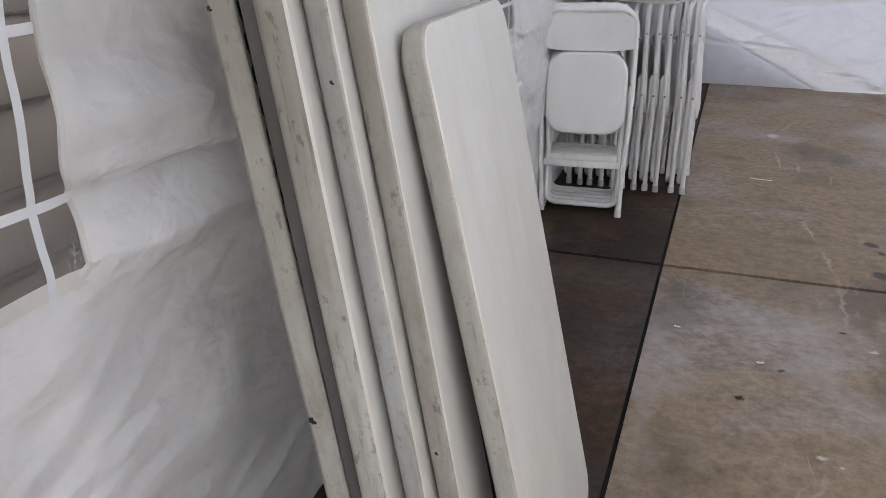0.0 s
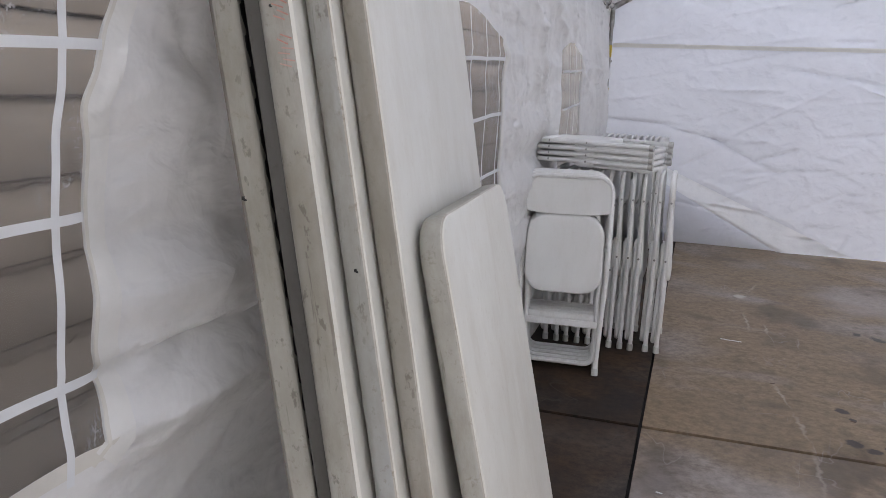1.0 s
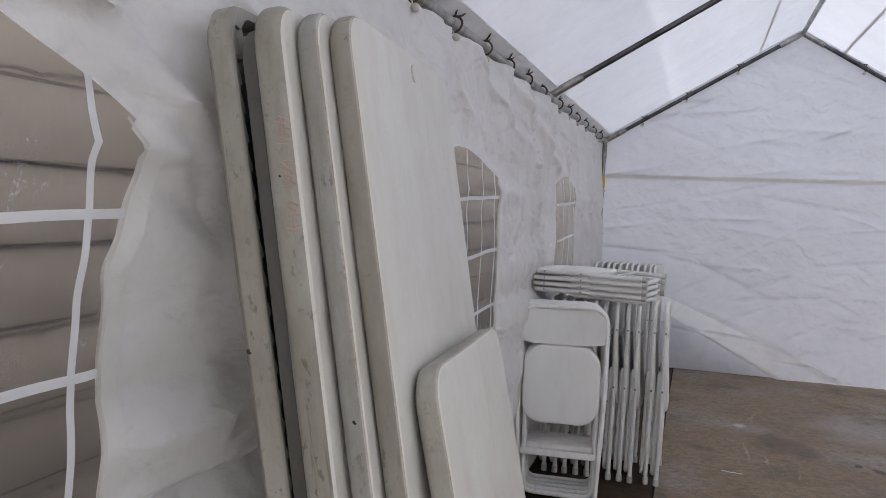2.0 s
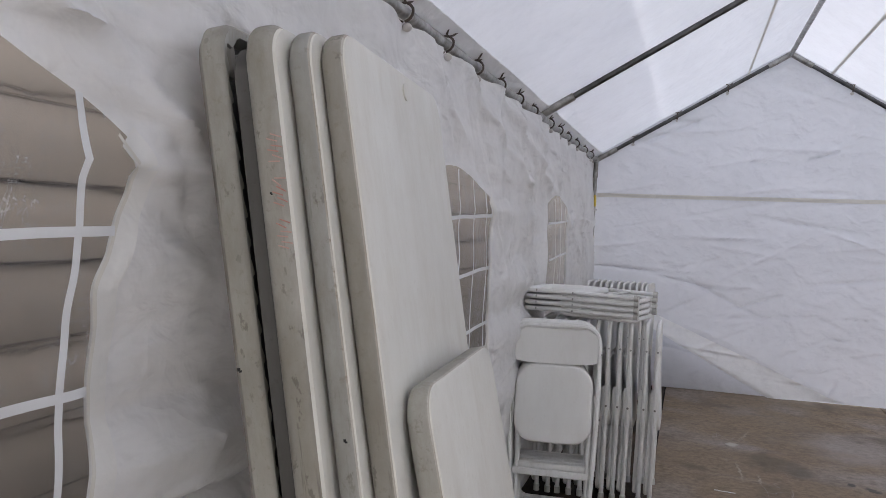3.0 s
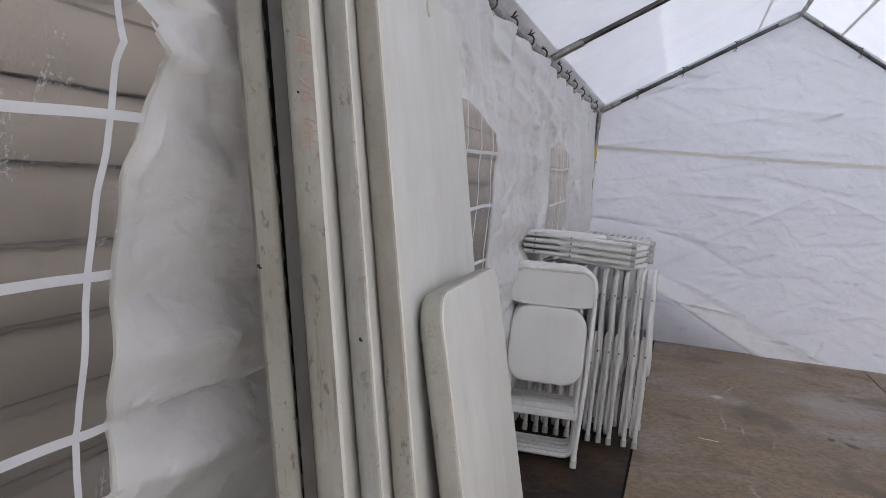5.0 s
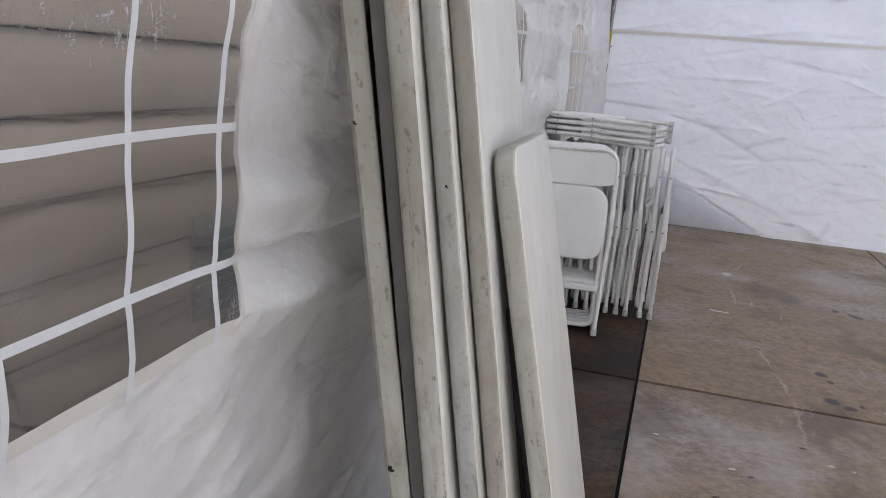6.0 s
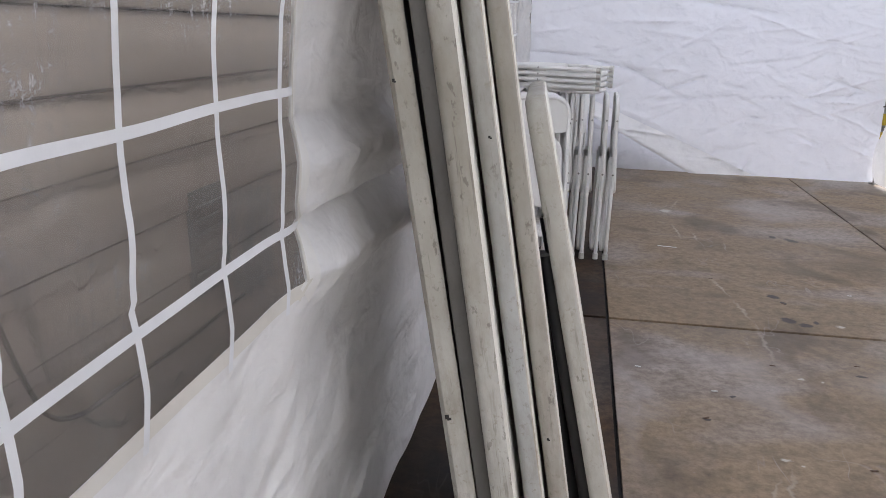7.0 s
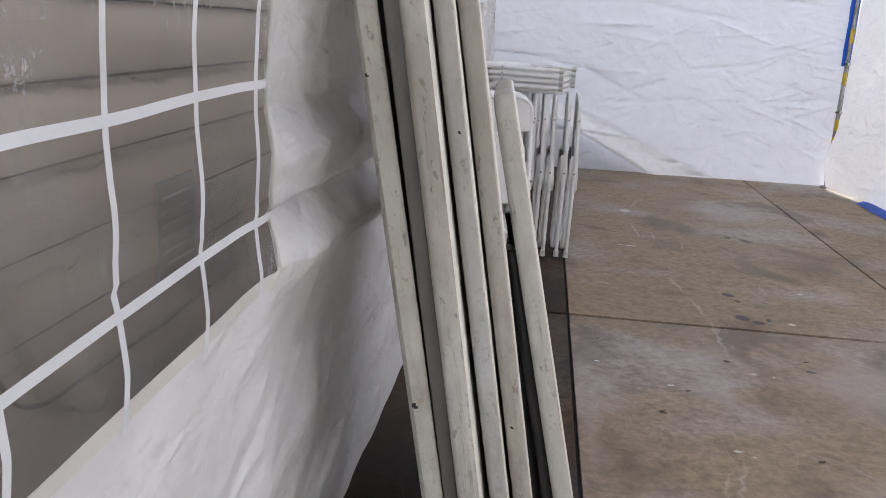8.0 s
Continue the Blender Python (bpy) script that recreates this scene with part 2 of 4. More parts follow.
def blot(nt, warp, x, y, rx, ry, turn=0.0, soft=0.5, top=1.0):
    """A stain of its own shape at x, y: 1 inside, 0 outside."""
    place = nt.nodes.new("ShaderNodeMapping")
    place.vector_type = "TEXTURE"
    place.inputs["Location"].default_value = (x, y, 0)
    place.inputs["Rotation"].default_value = (0, 0, radians(turn))
    place.inputs["Scale"].default_value = (rx, ry, 1)
    nt.links.new(warp, place.inputs["Vector"])
    size = nt.nodes.new("ShaderNodeVectorMath")
    size.operation = "LENGTH"
    nt.links.new(place.outputs[0], size.inputs[0])
    return ramp(nt, size.outputs["Value"], (max(0.0, 1 - soft), top), (1.0, 0.0))


def warped(nt, scale, amount):
    """Object coordinates pushed about by noise, for ragged outlines."""
    tc = nt.nodes.new("ShaderNodeTexCoord")
    noise = nt.nodes.new("ShaderNodeTexNoise")
    noise.inputs["Scale"].default_value, noise.inputs["Detail"].default_value = scale, 5
    nt.links.new(tc.outputs["Object"], noise.inputs["Vector"])
    shift = nt.nodes.new("ShaderNodeVectorMath")
    shift.operation = "MULTIPLY_ADD"
    nt.links.new(noise.outputs["Color"], shift.inputs[0])
    shift.inputs[1].default_value = (amount, amount, 0)
    nt.links.new(tc.outputs["Object"], shift.inputs[2])
    back = nt.nodes.new("ShaderNodeVectorMath")
    back.operation = "SUBTRACT"
    nt.links.new(shift.outputs[0], back.inputs[0])
    back.inputs[1].default_value = (amount / 2, amount / 2, 0)
    return back.outputs[0]


def floor_stains(nt, col, pale, dark):
    """Worn pale patches, dark damp ones, prints, paint spots and drag marks."""
    wide, small = warped(nt, 3.4, 0.50), warped(nt, 24, 0.05)
    for x, y, rx, ry, turn, top in ((1.20, 2.60, 0.36, 0.45, 0, 0.6), (1.15, -0.52, 0.32, 0.40, 20, 0.65), (0.06, -0.80, 0.09, 0.62, 0, 0.55), (0.44, -0.40, 0.34, 0.15, 0, 0.5), (0.57, -0.74, 0.12, 0.40, 8, 0.55), (1.40, 0.70, 0.16, 0.12, 0, 0.5), (2.3, 1.0, 0.5, 0.6, 0, 0.5), (0.9, -1.5, 0.3, 0.3, 0, 0.5)):
        col = mixc(nt, blot(nt, wide, x, y, rx, ry, turn, 0.7, 0.62 * top), col, pale)
    for x, y, rx, ry, turn, top in ((1.42, 1.20, 0.28, 0.42, -15, 0.6), (0.24, -0.70, 0.12, 0.28, 0, 0.25), (0.18, -1.35, 0.16, 0.24, 0, 0.25)):
        col = mixc(nt, blot(nt, wide, x, y, rx, ry, turn, 0.8, 0.8 * top), col, dark)
    for x, y, rx, ry, turn in ((0.816, 0.515, 0.030, 0.045, 20), (0.845, 0.42, 0.012, 0.030, 10), (0.81, 0.165, 0.040, 0.045, 0), (0.87, 0.115, 0.035, 0.03, 0), (1.18, 1.766, 0.035, 0.06, 30), (1.08, 1.83, 0.03, 0.04, 0), (0.943, -0.446, 0.020, 0.012, 0), (0.418, -0.749, 0.012, 0.010, 30), (0.304, -0.951, 0.012, 0.010, 0), (0.93, 0.16, 0.015, 0.03, 0)):
        col = mixc(nt, blot(nt, small, x, y, rx, ry, turn, 0.35, 0.85), col, (0.035, 0.032, 0.032))
    for x, y, rx, ry, turn in ((0.702, -0.525, 0.022, 0.014, 0), (0.776, -0.54, 0.008, 0.008, 0), (0.50, -1.184, 0.018, 0.012, 0), (0.55, -1.212, 0.010, 0.008, 0), (0.473, 2.456, 0.045, 0.06, 0), (1.022, 0.126, 0.022, 0.02, 0)):
        col = mixc(nt, blot(nt, small, x, y, rx, ry, turn, 0.5, 0.7), col, (0.55, 0.52, 0.46))
    for xa, ya, xb, yb, half, top in ((0.548, 0.80, 0.607, 0.44, 0.010, 0.45), (0.607, 0.44, 0.643, 0.085, 0.012, 0.35), (0.643, 0.10, 0.642, -0.42, 0.012, 0.4), (0.473, 2.08, 0.498, 1.59, 0.010, 0.5), (0.585, 1.83, 0.587, 1.60, 0.008, 0.55), (0.515, -1.23, 0.44, -1.52, 0.010, 0.35), (0.465, -1.28, 0.39, -1.52, 0.008, 0.3), (0.62, 2.95, 0.50, 2.5, 0.012, 0.35)):
        way = math.degrees(math.atan2(yb - ya, xb - xa))
        col = mixc(nt, blot(nt, small, (xa + xb) / 2, (ya + yb) / 2, math.hypot(xb - xa, yb - ya) / 2, half, way, 0.9, top), col, (0.50, 0.45, 0.38))
    return col


def concrete(name, base, warm, pale, dark, sheen, shine=0.32, stains=False):
    """Old stained concrete with damp, smooth patches."""
    m, nt, p = mat(name)
    big = tex_noise(nt, 0.9, 5, 0.6, distort=0.6)
    mid = tex_noise(nt, 3.2, 8, 0.68, distort=0.5)
    fine = tex_noise(nt, 26, 8, 0.75)
    grit = tex_noise(nt, 160, 3, 0.6)
    col = mixc(nt, ramp(nt, big, (0.38, 0.0), (0.62, 1.0)), base, warm)
    col = mixc(nt, ramp(nt, tex_noise(nt, 1.25, 6, 0.55, stretch=(1.0, 1.3, 1), distort=0.8), (0.52, 0.0), (0.66, 0.30)), col, pale)
    col = mixc(nt, ramp(nt, tex_noise(nt, 0.95, 2.5, 0.45, stretch=(1.0, 1.2, 1), distort=0.5), (0.50, 0.0), (0.60, 0.50)), col, pale)
    col = mixc(nt, ramp(nt, tex_noise(nt, 1.7, 3, 0.5, stretch=(1.2, 0.9, 1), distort=0.4), (0.55, 0.0), (0.66, 0.6)), col, dark)
    col = mixc(nt, ramp(nt, mid, (0.54, 0.0), (0.78, 0.75)), col, dark)
    col = mixc(nt, ramp(nt, tex_noise(nt, 9.0, 8, 0.75), (0.50, 0.0), (0.70, 0.55)), col, dark)
    col = mixc(nt, ramp(nt, fine, (0.35, 0.55), (0.6, 0.0)), col, dark)
    col = mixc(nt, ramp(nt, tex_noise(nt, 45, 4, 0.7), (0.66, 0.0), (0.76, 0.5)), col, pale)
    for st, lo in (((4.0, 0.9, 1), 0.500), ((1.6, 2.2, 1), 0.510)):
        line = ramp(nt, tex_noise(nt, 1.1, 3, 0.5, stretch=st, distort=0.3), (lo - 0.006, 0.0), (lo, 0.45), (lo + 0.006, 0.0))
        gate = ramp(nt, tex_noise(nt, 2.1, 3, 0.5, stretch=(1, 1, 1.0)), (0.55, 0.0), (0.65, 1.0))
        col = mixc(nt, mixc(nt, 1.0, line, gate, "MULTIPLY"), col, pale)
    if stains:
        col = floor_stains(nt, col, pale, dark)
    nt.links.new(col, p.inputs["Base Color"])
    nt.links.new(ramp(nt, big, (0.35, sheen), (0.65, sheen + 0.22)), p.inputs["Roughness"])
    p.inputs["Specular IOR Level"].default_value = shine
    nt.links.new(bump(nt, grit, 0.10, 0.001, bump(nt, fine, 0.18, 0.004)), p.inputs["Normal"])
    return m


CONCRETE = concrete("brown_stained_concrete", (0.235, 0.168, 0.102), (0.310, 0.230, 0.152), (0.385, 0.345, 0.335), (0.070, 0.049, 0.031), 0.46, stains=True)
CONCRETE_DARK = concrete("dark_damp_concrete", (0.018, 0.014, 0.012), (0.085, 0.048, 0.024), (0.085, 0.078, 0.072), (0.006, 0.005, 0.005), 0.62, 0.18)
JOINT = concrete("joint_dirt", (0.008, 0.007, 0.006), (0.010, 0.008, 0.007), (0.012, 0.011, 0.010), (0.005, 0.004, 0.004), 0.75)
ASPHALT = concrete("asphalt", (0.05, 0.05, 0.05), (0.06, 0.058, 0.055), (0.08, 0.08, 0.08), (0.03, 0.03, 0.03), 0.7)


def siding_material():
    m, nt, p = mat("taupe_painted_siding")
    info = nt.nodes.new("ShaderNodeObjectInfo")
    tone = ramp(nt, info.outputs["Random"], (0.0, 0.88), (1.0, 1.06))
    grain = tex_noise(nt, 6, 7, 0.7, stretch=(1, 0.25, 2.5))
    col = ramp(nt, grain, (0.3, (0.205, 0.178, 0.153)), (0.7, (0.285, 0.252, 0.221)))
    col = mixc(nt, 1.0, col, tone, "MULTIPLY")
    col = mixc(nt, ramp(nt, tex_noise(nt, 2.2, 7, 0.7), (0.55, 0.0), (0.8, 0.6)), col, (0.12, 0.10, 0.085))
    nt.links.new(col, p.inputs["Base Color"])
    p.inputs["Roughness"].default_value = 0.6
    nt.links.new(bump(nt, grain, 0.3, 0.004), p.inputs["Normal"])
    return m


SIDING = siding_material()
VENT_GREY = plastic("blue_grey_vent_metal", (0.10, 0.125, 0.135), (0.05, 0.05, 0.05), 0.4, 0.5)


# ---- mesh helpers ----
def part(name, bm, material, parent=None, label="", smooth=40, matrix=None):
    me = bpy.data.meshes.new(name)
    bmesh.ops.recalc_face_normals(bm, faces=bm.faces)
    bm.to_mesh(me)
    bm.free()
    for m in material if isinstance(material, (list, tuple)) else (material,):
        me.materials.append(m)
    if smooth:
        me.shade_smooth()
        me.set_sharp_from_angle(angle=radians(smooth))
    ob = new(name, me)
    if parent:
        ob.parent = parent
    if matrix is not None:
        ob.matrix_basis = matrix
    if label:
        tagged(ob, label)
    return ob


def tube(bm, pts, r, seg=8, cap=True):
    """A round bar along the points."""
    pts = [Vector(p) for p in pts]
    ways = [(pts[min(i + 1, len(pts) - 1)] - pts[max(i - 1, 0)]).normalized() for i in range(len(pts))]
    side = ways[0].orthogonal().normalized()
    rings = []
    for p, w in zip(pts, ways):
        side = (side - w * side.dot(w)).normalized()
        up = w.cross(side)
        rings.append([bm.verts.new(p + r * (math.cos(a) * side + math.sin(a) * up)) for a in (2 * math.pi * k / seg for k in range(seg))])
    for a, b in zip(rings, rings[1:]):
        for k in range(seg):
            bm.faces.new((a[k], a[(k + 1) % seg], b[(k + 1) % seg], b[k]))
    if cap:
        bm.faces.new(rings[0][::-1])
        bm.faces.new(rings[-1])
    return bm


def fillet(pts, radius, n=5):
    """The points of a bent bar, with its corners rounded."""
    pts = [Vector(p) for p in pts]
    out = [pts[0]]
    for a, b, c in zip(pts, pts[1:], pts[2:]):
        u, v = (a - b), (c - b)
        d = min(radius, u.length * 0.49, v.length * 0.49)
        p, q = b + u.normalized() * d, b + v.normalized() * d
        for k in range(n + 1):
            t = k / n
            out.append(p * (1 - t) ** 2 + b * 2 * t * (1 - t) + q * t * t)
    out.append(pts[-1])
    return out


def box(bm, lo, hi, bevel=0.0, m=None):
    made = bmesh.ops.create_cube(bm, size=1.0)["verts"]
    lo, hi = Vector(lo), Vector(hi)
    for v in made:
        v.co = Vector((lo[i] + (v.co[i] + 0.5) * (hi[i] - lo[i]) for i in range(3)))
    if bevel:
        edges = list({e for v in made for e in v.link_edges})
        made = bmesh.ops.bevel(bm, geom=edges, offset=bevel, segments=2, affect="EDGES", profile=0.6)["verts"]
    if m is not None:
        bmesh.ops.transform(bm, matrix=m, verts=list({*made}))
    return bm


def round_rect(w, l, r, n=6, y0=0.0, z0=0.0):
    """Outline of a rectangle w by l with round corners, in the plane of y and z."""
    out = []
    for cy, cz, a0 in ((w - r, l - r, 0), (r, l - r, 90), (r, r, 180), (w - r, r, 270)):
        for k in range(n + 1):
            a = radians(a0 + 90 * k / n)
            out.append((y0 + cy + r * math.cos(a), z0 + cz + r * math.sin(a)))
    return out


def loft(bm, loops, cap_first=True, cap_last=True):
    rings = [[bm.verts.new(p) for p in loop] for loop in loops]
    n = len(rings[0])
    for a, b in zip(rings, rings[1:]):
        for k in range(n):
            bm.faces.new((a[k], a[(k + 1) % n], b[(k + 1) % n], b[k]))
    if cap_first:
        bm.faces.new(rings[0][::-1])
    if cap_last:
        bm.faces.new(rings[-1])
    return bm


def shrink(loop, d, w, l, y0=0.0, z0=0.0):
    """Pulls an outline in by d towards the middle line of its rectangle."""
    cy, cz = y0 + w / 2, z0 + l / 2
    return [(cy + (y - cy) * (1 - 2 * d / w), cz + (z - cz) * (1 - 2 * d / l)) for y, z in loop]


def thing(name, label, category, group="", kind="", m=None):
    ob = new(name)
    ob.empty_display_size = 0.1
    if m is not None:
        ob.matrix_basis = m
    return tagged(ob, label, category, group, kind)


def structure(ob, label):
    return tagged(ob, label, kind="structure")


def gauss(d, s):
    return math.exp(-(d / s) ** 2)


def n3(a, b, c=0.0):
    return noise.noise(Vector((a, b, c)))


def ridge(a, b, c=0.0):
    return 1.0 - min(1.0, abs(n3(a, b, c)) * 2.6)


# ---- the tent's sheets ----
def crease_set(seed, count, u_range, v_range, tilt, length, amp):
    """Random straight wrinkles of a sheet: middle, way, half length, width, height."""
    rng = np.random.default_rng(seed)
    u, v = rng.uniform(*u_range, count), rng.uniform(*v_range, count)
    a = np.radians(rng.uniform(*tilt, count))
    half = rng.uniform(*length, count) / 2
    return u, v, np.cos(a), np.sin(a), half, rng.uniform(0.005, 0.020, count), rng.uniform(-0.6, 1.0, count) * amp


def creases(sets, u, v):
    total = 0.0
    for cu, cv, ca, sa, half, wide, amp in sets:
        du, dv = u - cu, v - cv
        along, off = du * ca + dv * sa, dv * ca - du * sa
        total += float(np.sum(amp * np.exp(-np.abs(off) / wide) * np.exp(-(along / half) ** 4)))
    return total


WEST_CREASES = (
    crease_set(5, 90, (-3.4, 3.5), (0.1, 1.9), (-15, 25), (0.12, 0.5), 0.015),
    crease_set(6, 26, (-2.8, -0.9), (0.03, 0.72), (14, 34), (0.25, 1.1), 0.009),
    crease_set(7, 60, (-3.2, 3.6), (1.35, 1.92), (-60, -5), (0.10, 0.40), 0.022),
    crease_set(10, 40, (-3.0, -2.2), (1.40, 1.80), (-35, 5), (0.10, 0.40), 0.030),
    crease_set(8, 34, (-1.2, 3.9), (0.9, 1.95), (-78, -50), (0.3, 1.1), 0.032),
    crease_set(9, 30, (-2.30, -1.9), (0.8, 1.9), (-12, 20), (0.08, 0.35), 0.008),
    crease_set(13, 46, (-2.36, -1.6), (0.70, 1.45), (20, 100), (0.04, 0.20), 0.010),
)


# cross profile of the hanging folds: height and bulge into the tent
FOLD_DEPTH = 1.7
FOLD_Z = (0.50, 0.66, 0.745, 0.785, 0.83, 0.905, 0.922, 0.932, 0.955, 0.99, 1.02, 1.09, 1.20, 1.30, 1.45, 1.60)
FOLD_X = (0.0, -0.006, 0.002, 0.022, 0.036, 0.002, -0.010, 0.011, 0.008, 0.015, 0.015, -0.012, -0.004, 0.012, 0.004, 0.0)


def west_x(y, z):
    """Where the hanging side sheet lies at y, z."""
    x = -0.634 - 0.060 * max(0.0, (z - 1.1) / 0.87) ** 1.5
    far = min(1.0, max(0.0, (-2.48 - y) / 0.42))
    x -= 0.012 * far * far * (3 - 2 * far)
    x += 0.010 * gauss(y + 2.37, 0.07)
    x += 0.020 * gauss(y + 2.40, 0.24) * gauss(z - 1.43, 0.15)
    fold = z + 0.035 * (y + 2.38) + 0.006 * n3(y * 2.3, z * 0.6, 14.0)
    hold = min(1.0, 0.12 + 0.88 * max(0.0, (y + 2.39) / 0.16)) * (1.0 - 0.75 * min(1.0, max(0.0, (y + 1.5) / 0.5)))
    x += FOLD_DEPTH * hold * float(np.interp(fold, FOLD_Z, FOLD_X)) if y > -2.39 else FOLD_DEPTH * 0.12 * float(np.interp(fold, FOLD_Z, FOLD_X))
    calm = 0.3 if y < -2.36 else 0.3 + 0.7 * min(1.0, (y + 2.36) / 0.2)
    x += calm * (0.024 * n3(y * 1.3, z * 1.5, 3.0) * min(1.0, z / 0.3) + 0.010 * n3(y * 3.6, z * 4.2, 7.0))
    for zc, amp in ((1.43, 0.020), (0.43, 0.012)):
        line = zc + 0.02 * n3(y * 1.1, zc * 5, 1.0)
        amp *= calm
        x += amp * math.exp(-abs(z - line) / 0.03) * (0.7 + 0.5 * n3(y * 1.7, zc, 9.0))
        x -= 0.8 * amp * gauss(z - line + 0.085, 0.05)
    if y > -2.45:
        over = z - 1.437 - 0.02 * (y + 2.3)
        x += 0.022 * math.exp(-abs(over) / (0.06 if over > 0 else 0.007)) * gauss(y + 2.15, 0.3)
    top = max(0.0, (z - 1.45) / 0.5)
    x += 0.030 * top * (1 - 0.5 * top) * math.sin(2 * math.pi * (y + 0.15 * n3(y, z, 5)) / 0.43)
    x -= 0.042 * min(1.0, max(0.0, (y - 2.9) / 0.9))
    x += 0.022 * math.sin(2 * math.pi * (z + 0.03 * n3(y * 2, z, 6)) / 0.26) * gauss(y - 0.75, 0.75) * gauss(z - 1.05, 0.5) * min(1.0, max(0.05, 0.05 + 12 * edge_gap(y, z)))
    for ya, za, yb, zb, h in ((0.25, 1.93, 2.3, 1.35, 0.034), (-0.85, 1.93, -0.30, 1.60, 0.020), (0.7, 1.93, 3.0, 1.1, 0.028), (-0.4, 1.93, 0.9, 1.52, 0.032), (-2.9, 1.9, -2.2, 1.52, 0.015), (2.6, 1.9, 3.5, 0.5, 0.022)):
        t = ((y - ya) * (yb - ya) + (z - za) * (zb - za)) / ((yb - ya) ** 2 + (zb - za) ** 2)
        off = (z - za) - (zb - za) / (yb - ya) * (y - ya)
        if -0.1 < t < 1.1:
            x += h * min(1.0, max(0.1, 0.1 + 10 * edge_gap(y, z))) * math.exp(-abs(off) / 0.045) * min(1.0, max(0.0, 5 * (1.1 - t)))
    if y > -1.3:
        flat = -0.634 - 0.060 * max(0.0, (z - 1.1) / 0.87) ** 1.5 - 0.042 * min(1.0, max(0.0, (y - 2.9) / 0.9))
        x = flat + (x - flat) * min(1.0, max(0.3, 0.3 + 6 * edge_gap(y, z)))
    # pushed out by the ends of the chairs that lie on the row
    x -= 0.055 * gauss(y - 1.08, 0.22) * gauss(z - 1.0, 0.14)
    return x + creases(WEST_CREASES, y, z) * min(1.0, max(0.1, 0.1 + 12 * edge_gap(y, z)))


# near and far edge, foot, springing and rise of the arch
WINDOWS = ((-3.40, -2.360, 0.805, 1.478, 0.20), (-1.06, -0.05, 0.865, 1.48, 0.09), (1.42, 2.12, 0.865, 1.50, 0.06))


def foot_z(win, y):
    return win[2] + 0.055 * (y - win[1] + 0.46)


def window_gap(win, y, z):
    """Negative inside the window's outline, positive outside, about in metres."""
    y0, y1, zb, zs, rise = win
    mid, half = (y0 + y1) / 2, (y1 - y0) / 2
    y += 0.008 * n3(z * 5.1, y1, 8.0)
    if y > mid:
        up = min(1.0, max(0.0, (z - 1.26) / 0.15))
        y += 0.0035 * math.sin(z * 52.0 + 2.0 * math.sin(z * 9.0)) - 0.052 * up * up * (3 - 2 * up)
    d = min(1.0, abs(y - mid) / half)
    top = zs + rise * (1 - d ** 1.35)
    return max(abs(y - mid) - half, foot_z(win, y) - z, (z - top) * 0.88)


def edge_gap(y, z):
    return min(window_gap(w, y, z) for w in WINDOWS)


def west_sheet():
    """Wall mesh and the faces that fall in each window."""
    step = 0.016
    ys = np.linspace(BACK_Y, END_Y - 0.01, int((END_Y - BACK_Y) / step) + 1)
    zs = np.linspace(0.004, EAVE_Z - 0.028, int(EAVE_Z / 0.0115) + 1)
    flat = {}
    for i, y in enumerate(ys):
        for j, z in enumerate(zs):
            a, b = float(y), float(z)
            for _ in range(2):
                g = edge_gap(a, b)
                if abs(g) < step * 0.62 and 0 < j < len(zs) - 1:
                    e = 0.002
                    gy = (edge_gap(a + e, b) - edge_gap(a - e, b)) / (2 * e)
                    gz = (edge_gap(a, b + e) - edge_gap(a, b - e)) / (2 * e)
                    s = gy * gy + gz * gz
                    if s > 1e-4:
                        a, b = a - g * gy / s, b - g * gz / s
            flat[i, j] = (a, b)
    groups = {-1: [], **{k: [] for k in range(len(WINDOWS))}}
    for i in range(len(ys) - 1):
        for j in range(len(zs) - 1):
            q = [(i, j), (i + 1, j), (i + 1, j + 1), (i, j + 1)]
            cy, cz = (sum(flat[c][k] for c in q) / 4 for k in (0, 1))
            inside = [k for k, w in enumerate(WINDOWS) if window_gap(w, cy, cz) < 0]
            groups[inside[0] if inside else -1].append(q)
    made = {}
    for k, quads in groups.items():
        bm = bmesh.new()
        verts = {}
        for q in quads:
            for c in q:
                if c not in verts:
                    a, b = flat[c]
                    verts[c] = bm.verts.new((west_x(a, b), a, b))
            bm.faces.new([verts[c] for c in q])
        made[k] = bm
    return made


def strip_on(points, width, lift, fx, cols=2):
    """A flat band of tape along points (y, z) of the side sheet."""
    bm = bmesh.new()
    rows = []
    for k, (y, z) in enumerate(points):
        (ya, za), (yb, zb) = points[max(0, k - 1)], points[min(len(points) - 1, k + 1)]
        d = Vector((yb - ya, zb - za)).normalized()
        ny, nz = -d.y * width / 2, d.x * width / 2
        rows.append([bm.verts.new((fx(y + s * ny, z + s * nz) + lift, y + s * ny, z + s * nz)) for s in np.linspace(-1, 1, cols)])
    for a, b in zip(rows, rows[1:]):
        for c in range(cols - 1):
            bm.faces.new((a[c], a[c + 1], b[c + 1], b[c]))
    return bm


def solid_sheet(ob, thick):
    mod = ob.modifiers.new("thickness", "SOLIDIFY")
    mod.thickness, mod.offset = thick, 0.0
    return ob


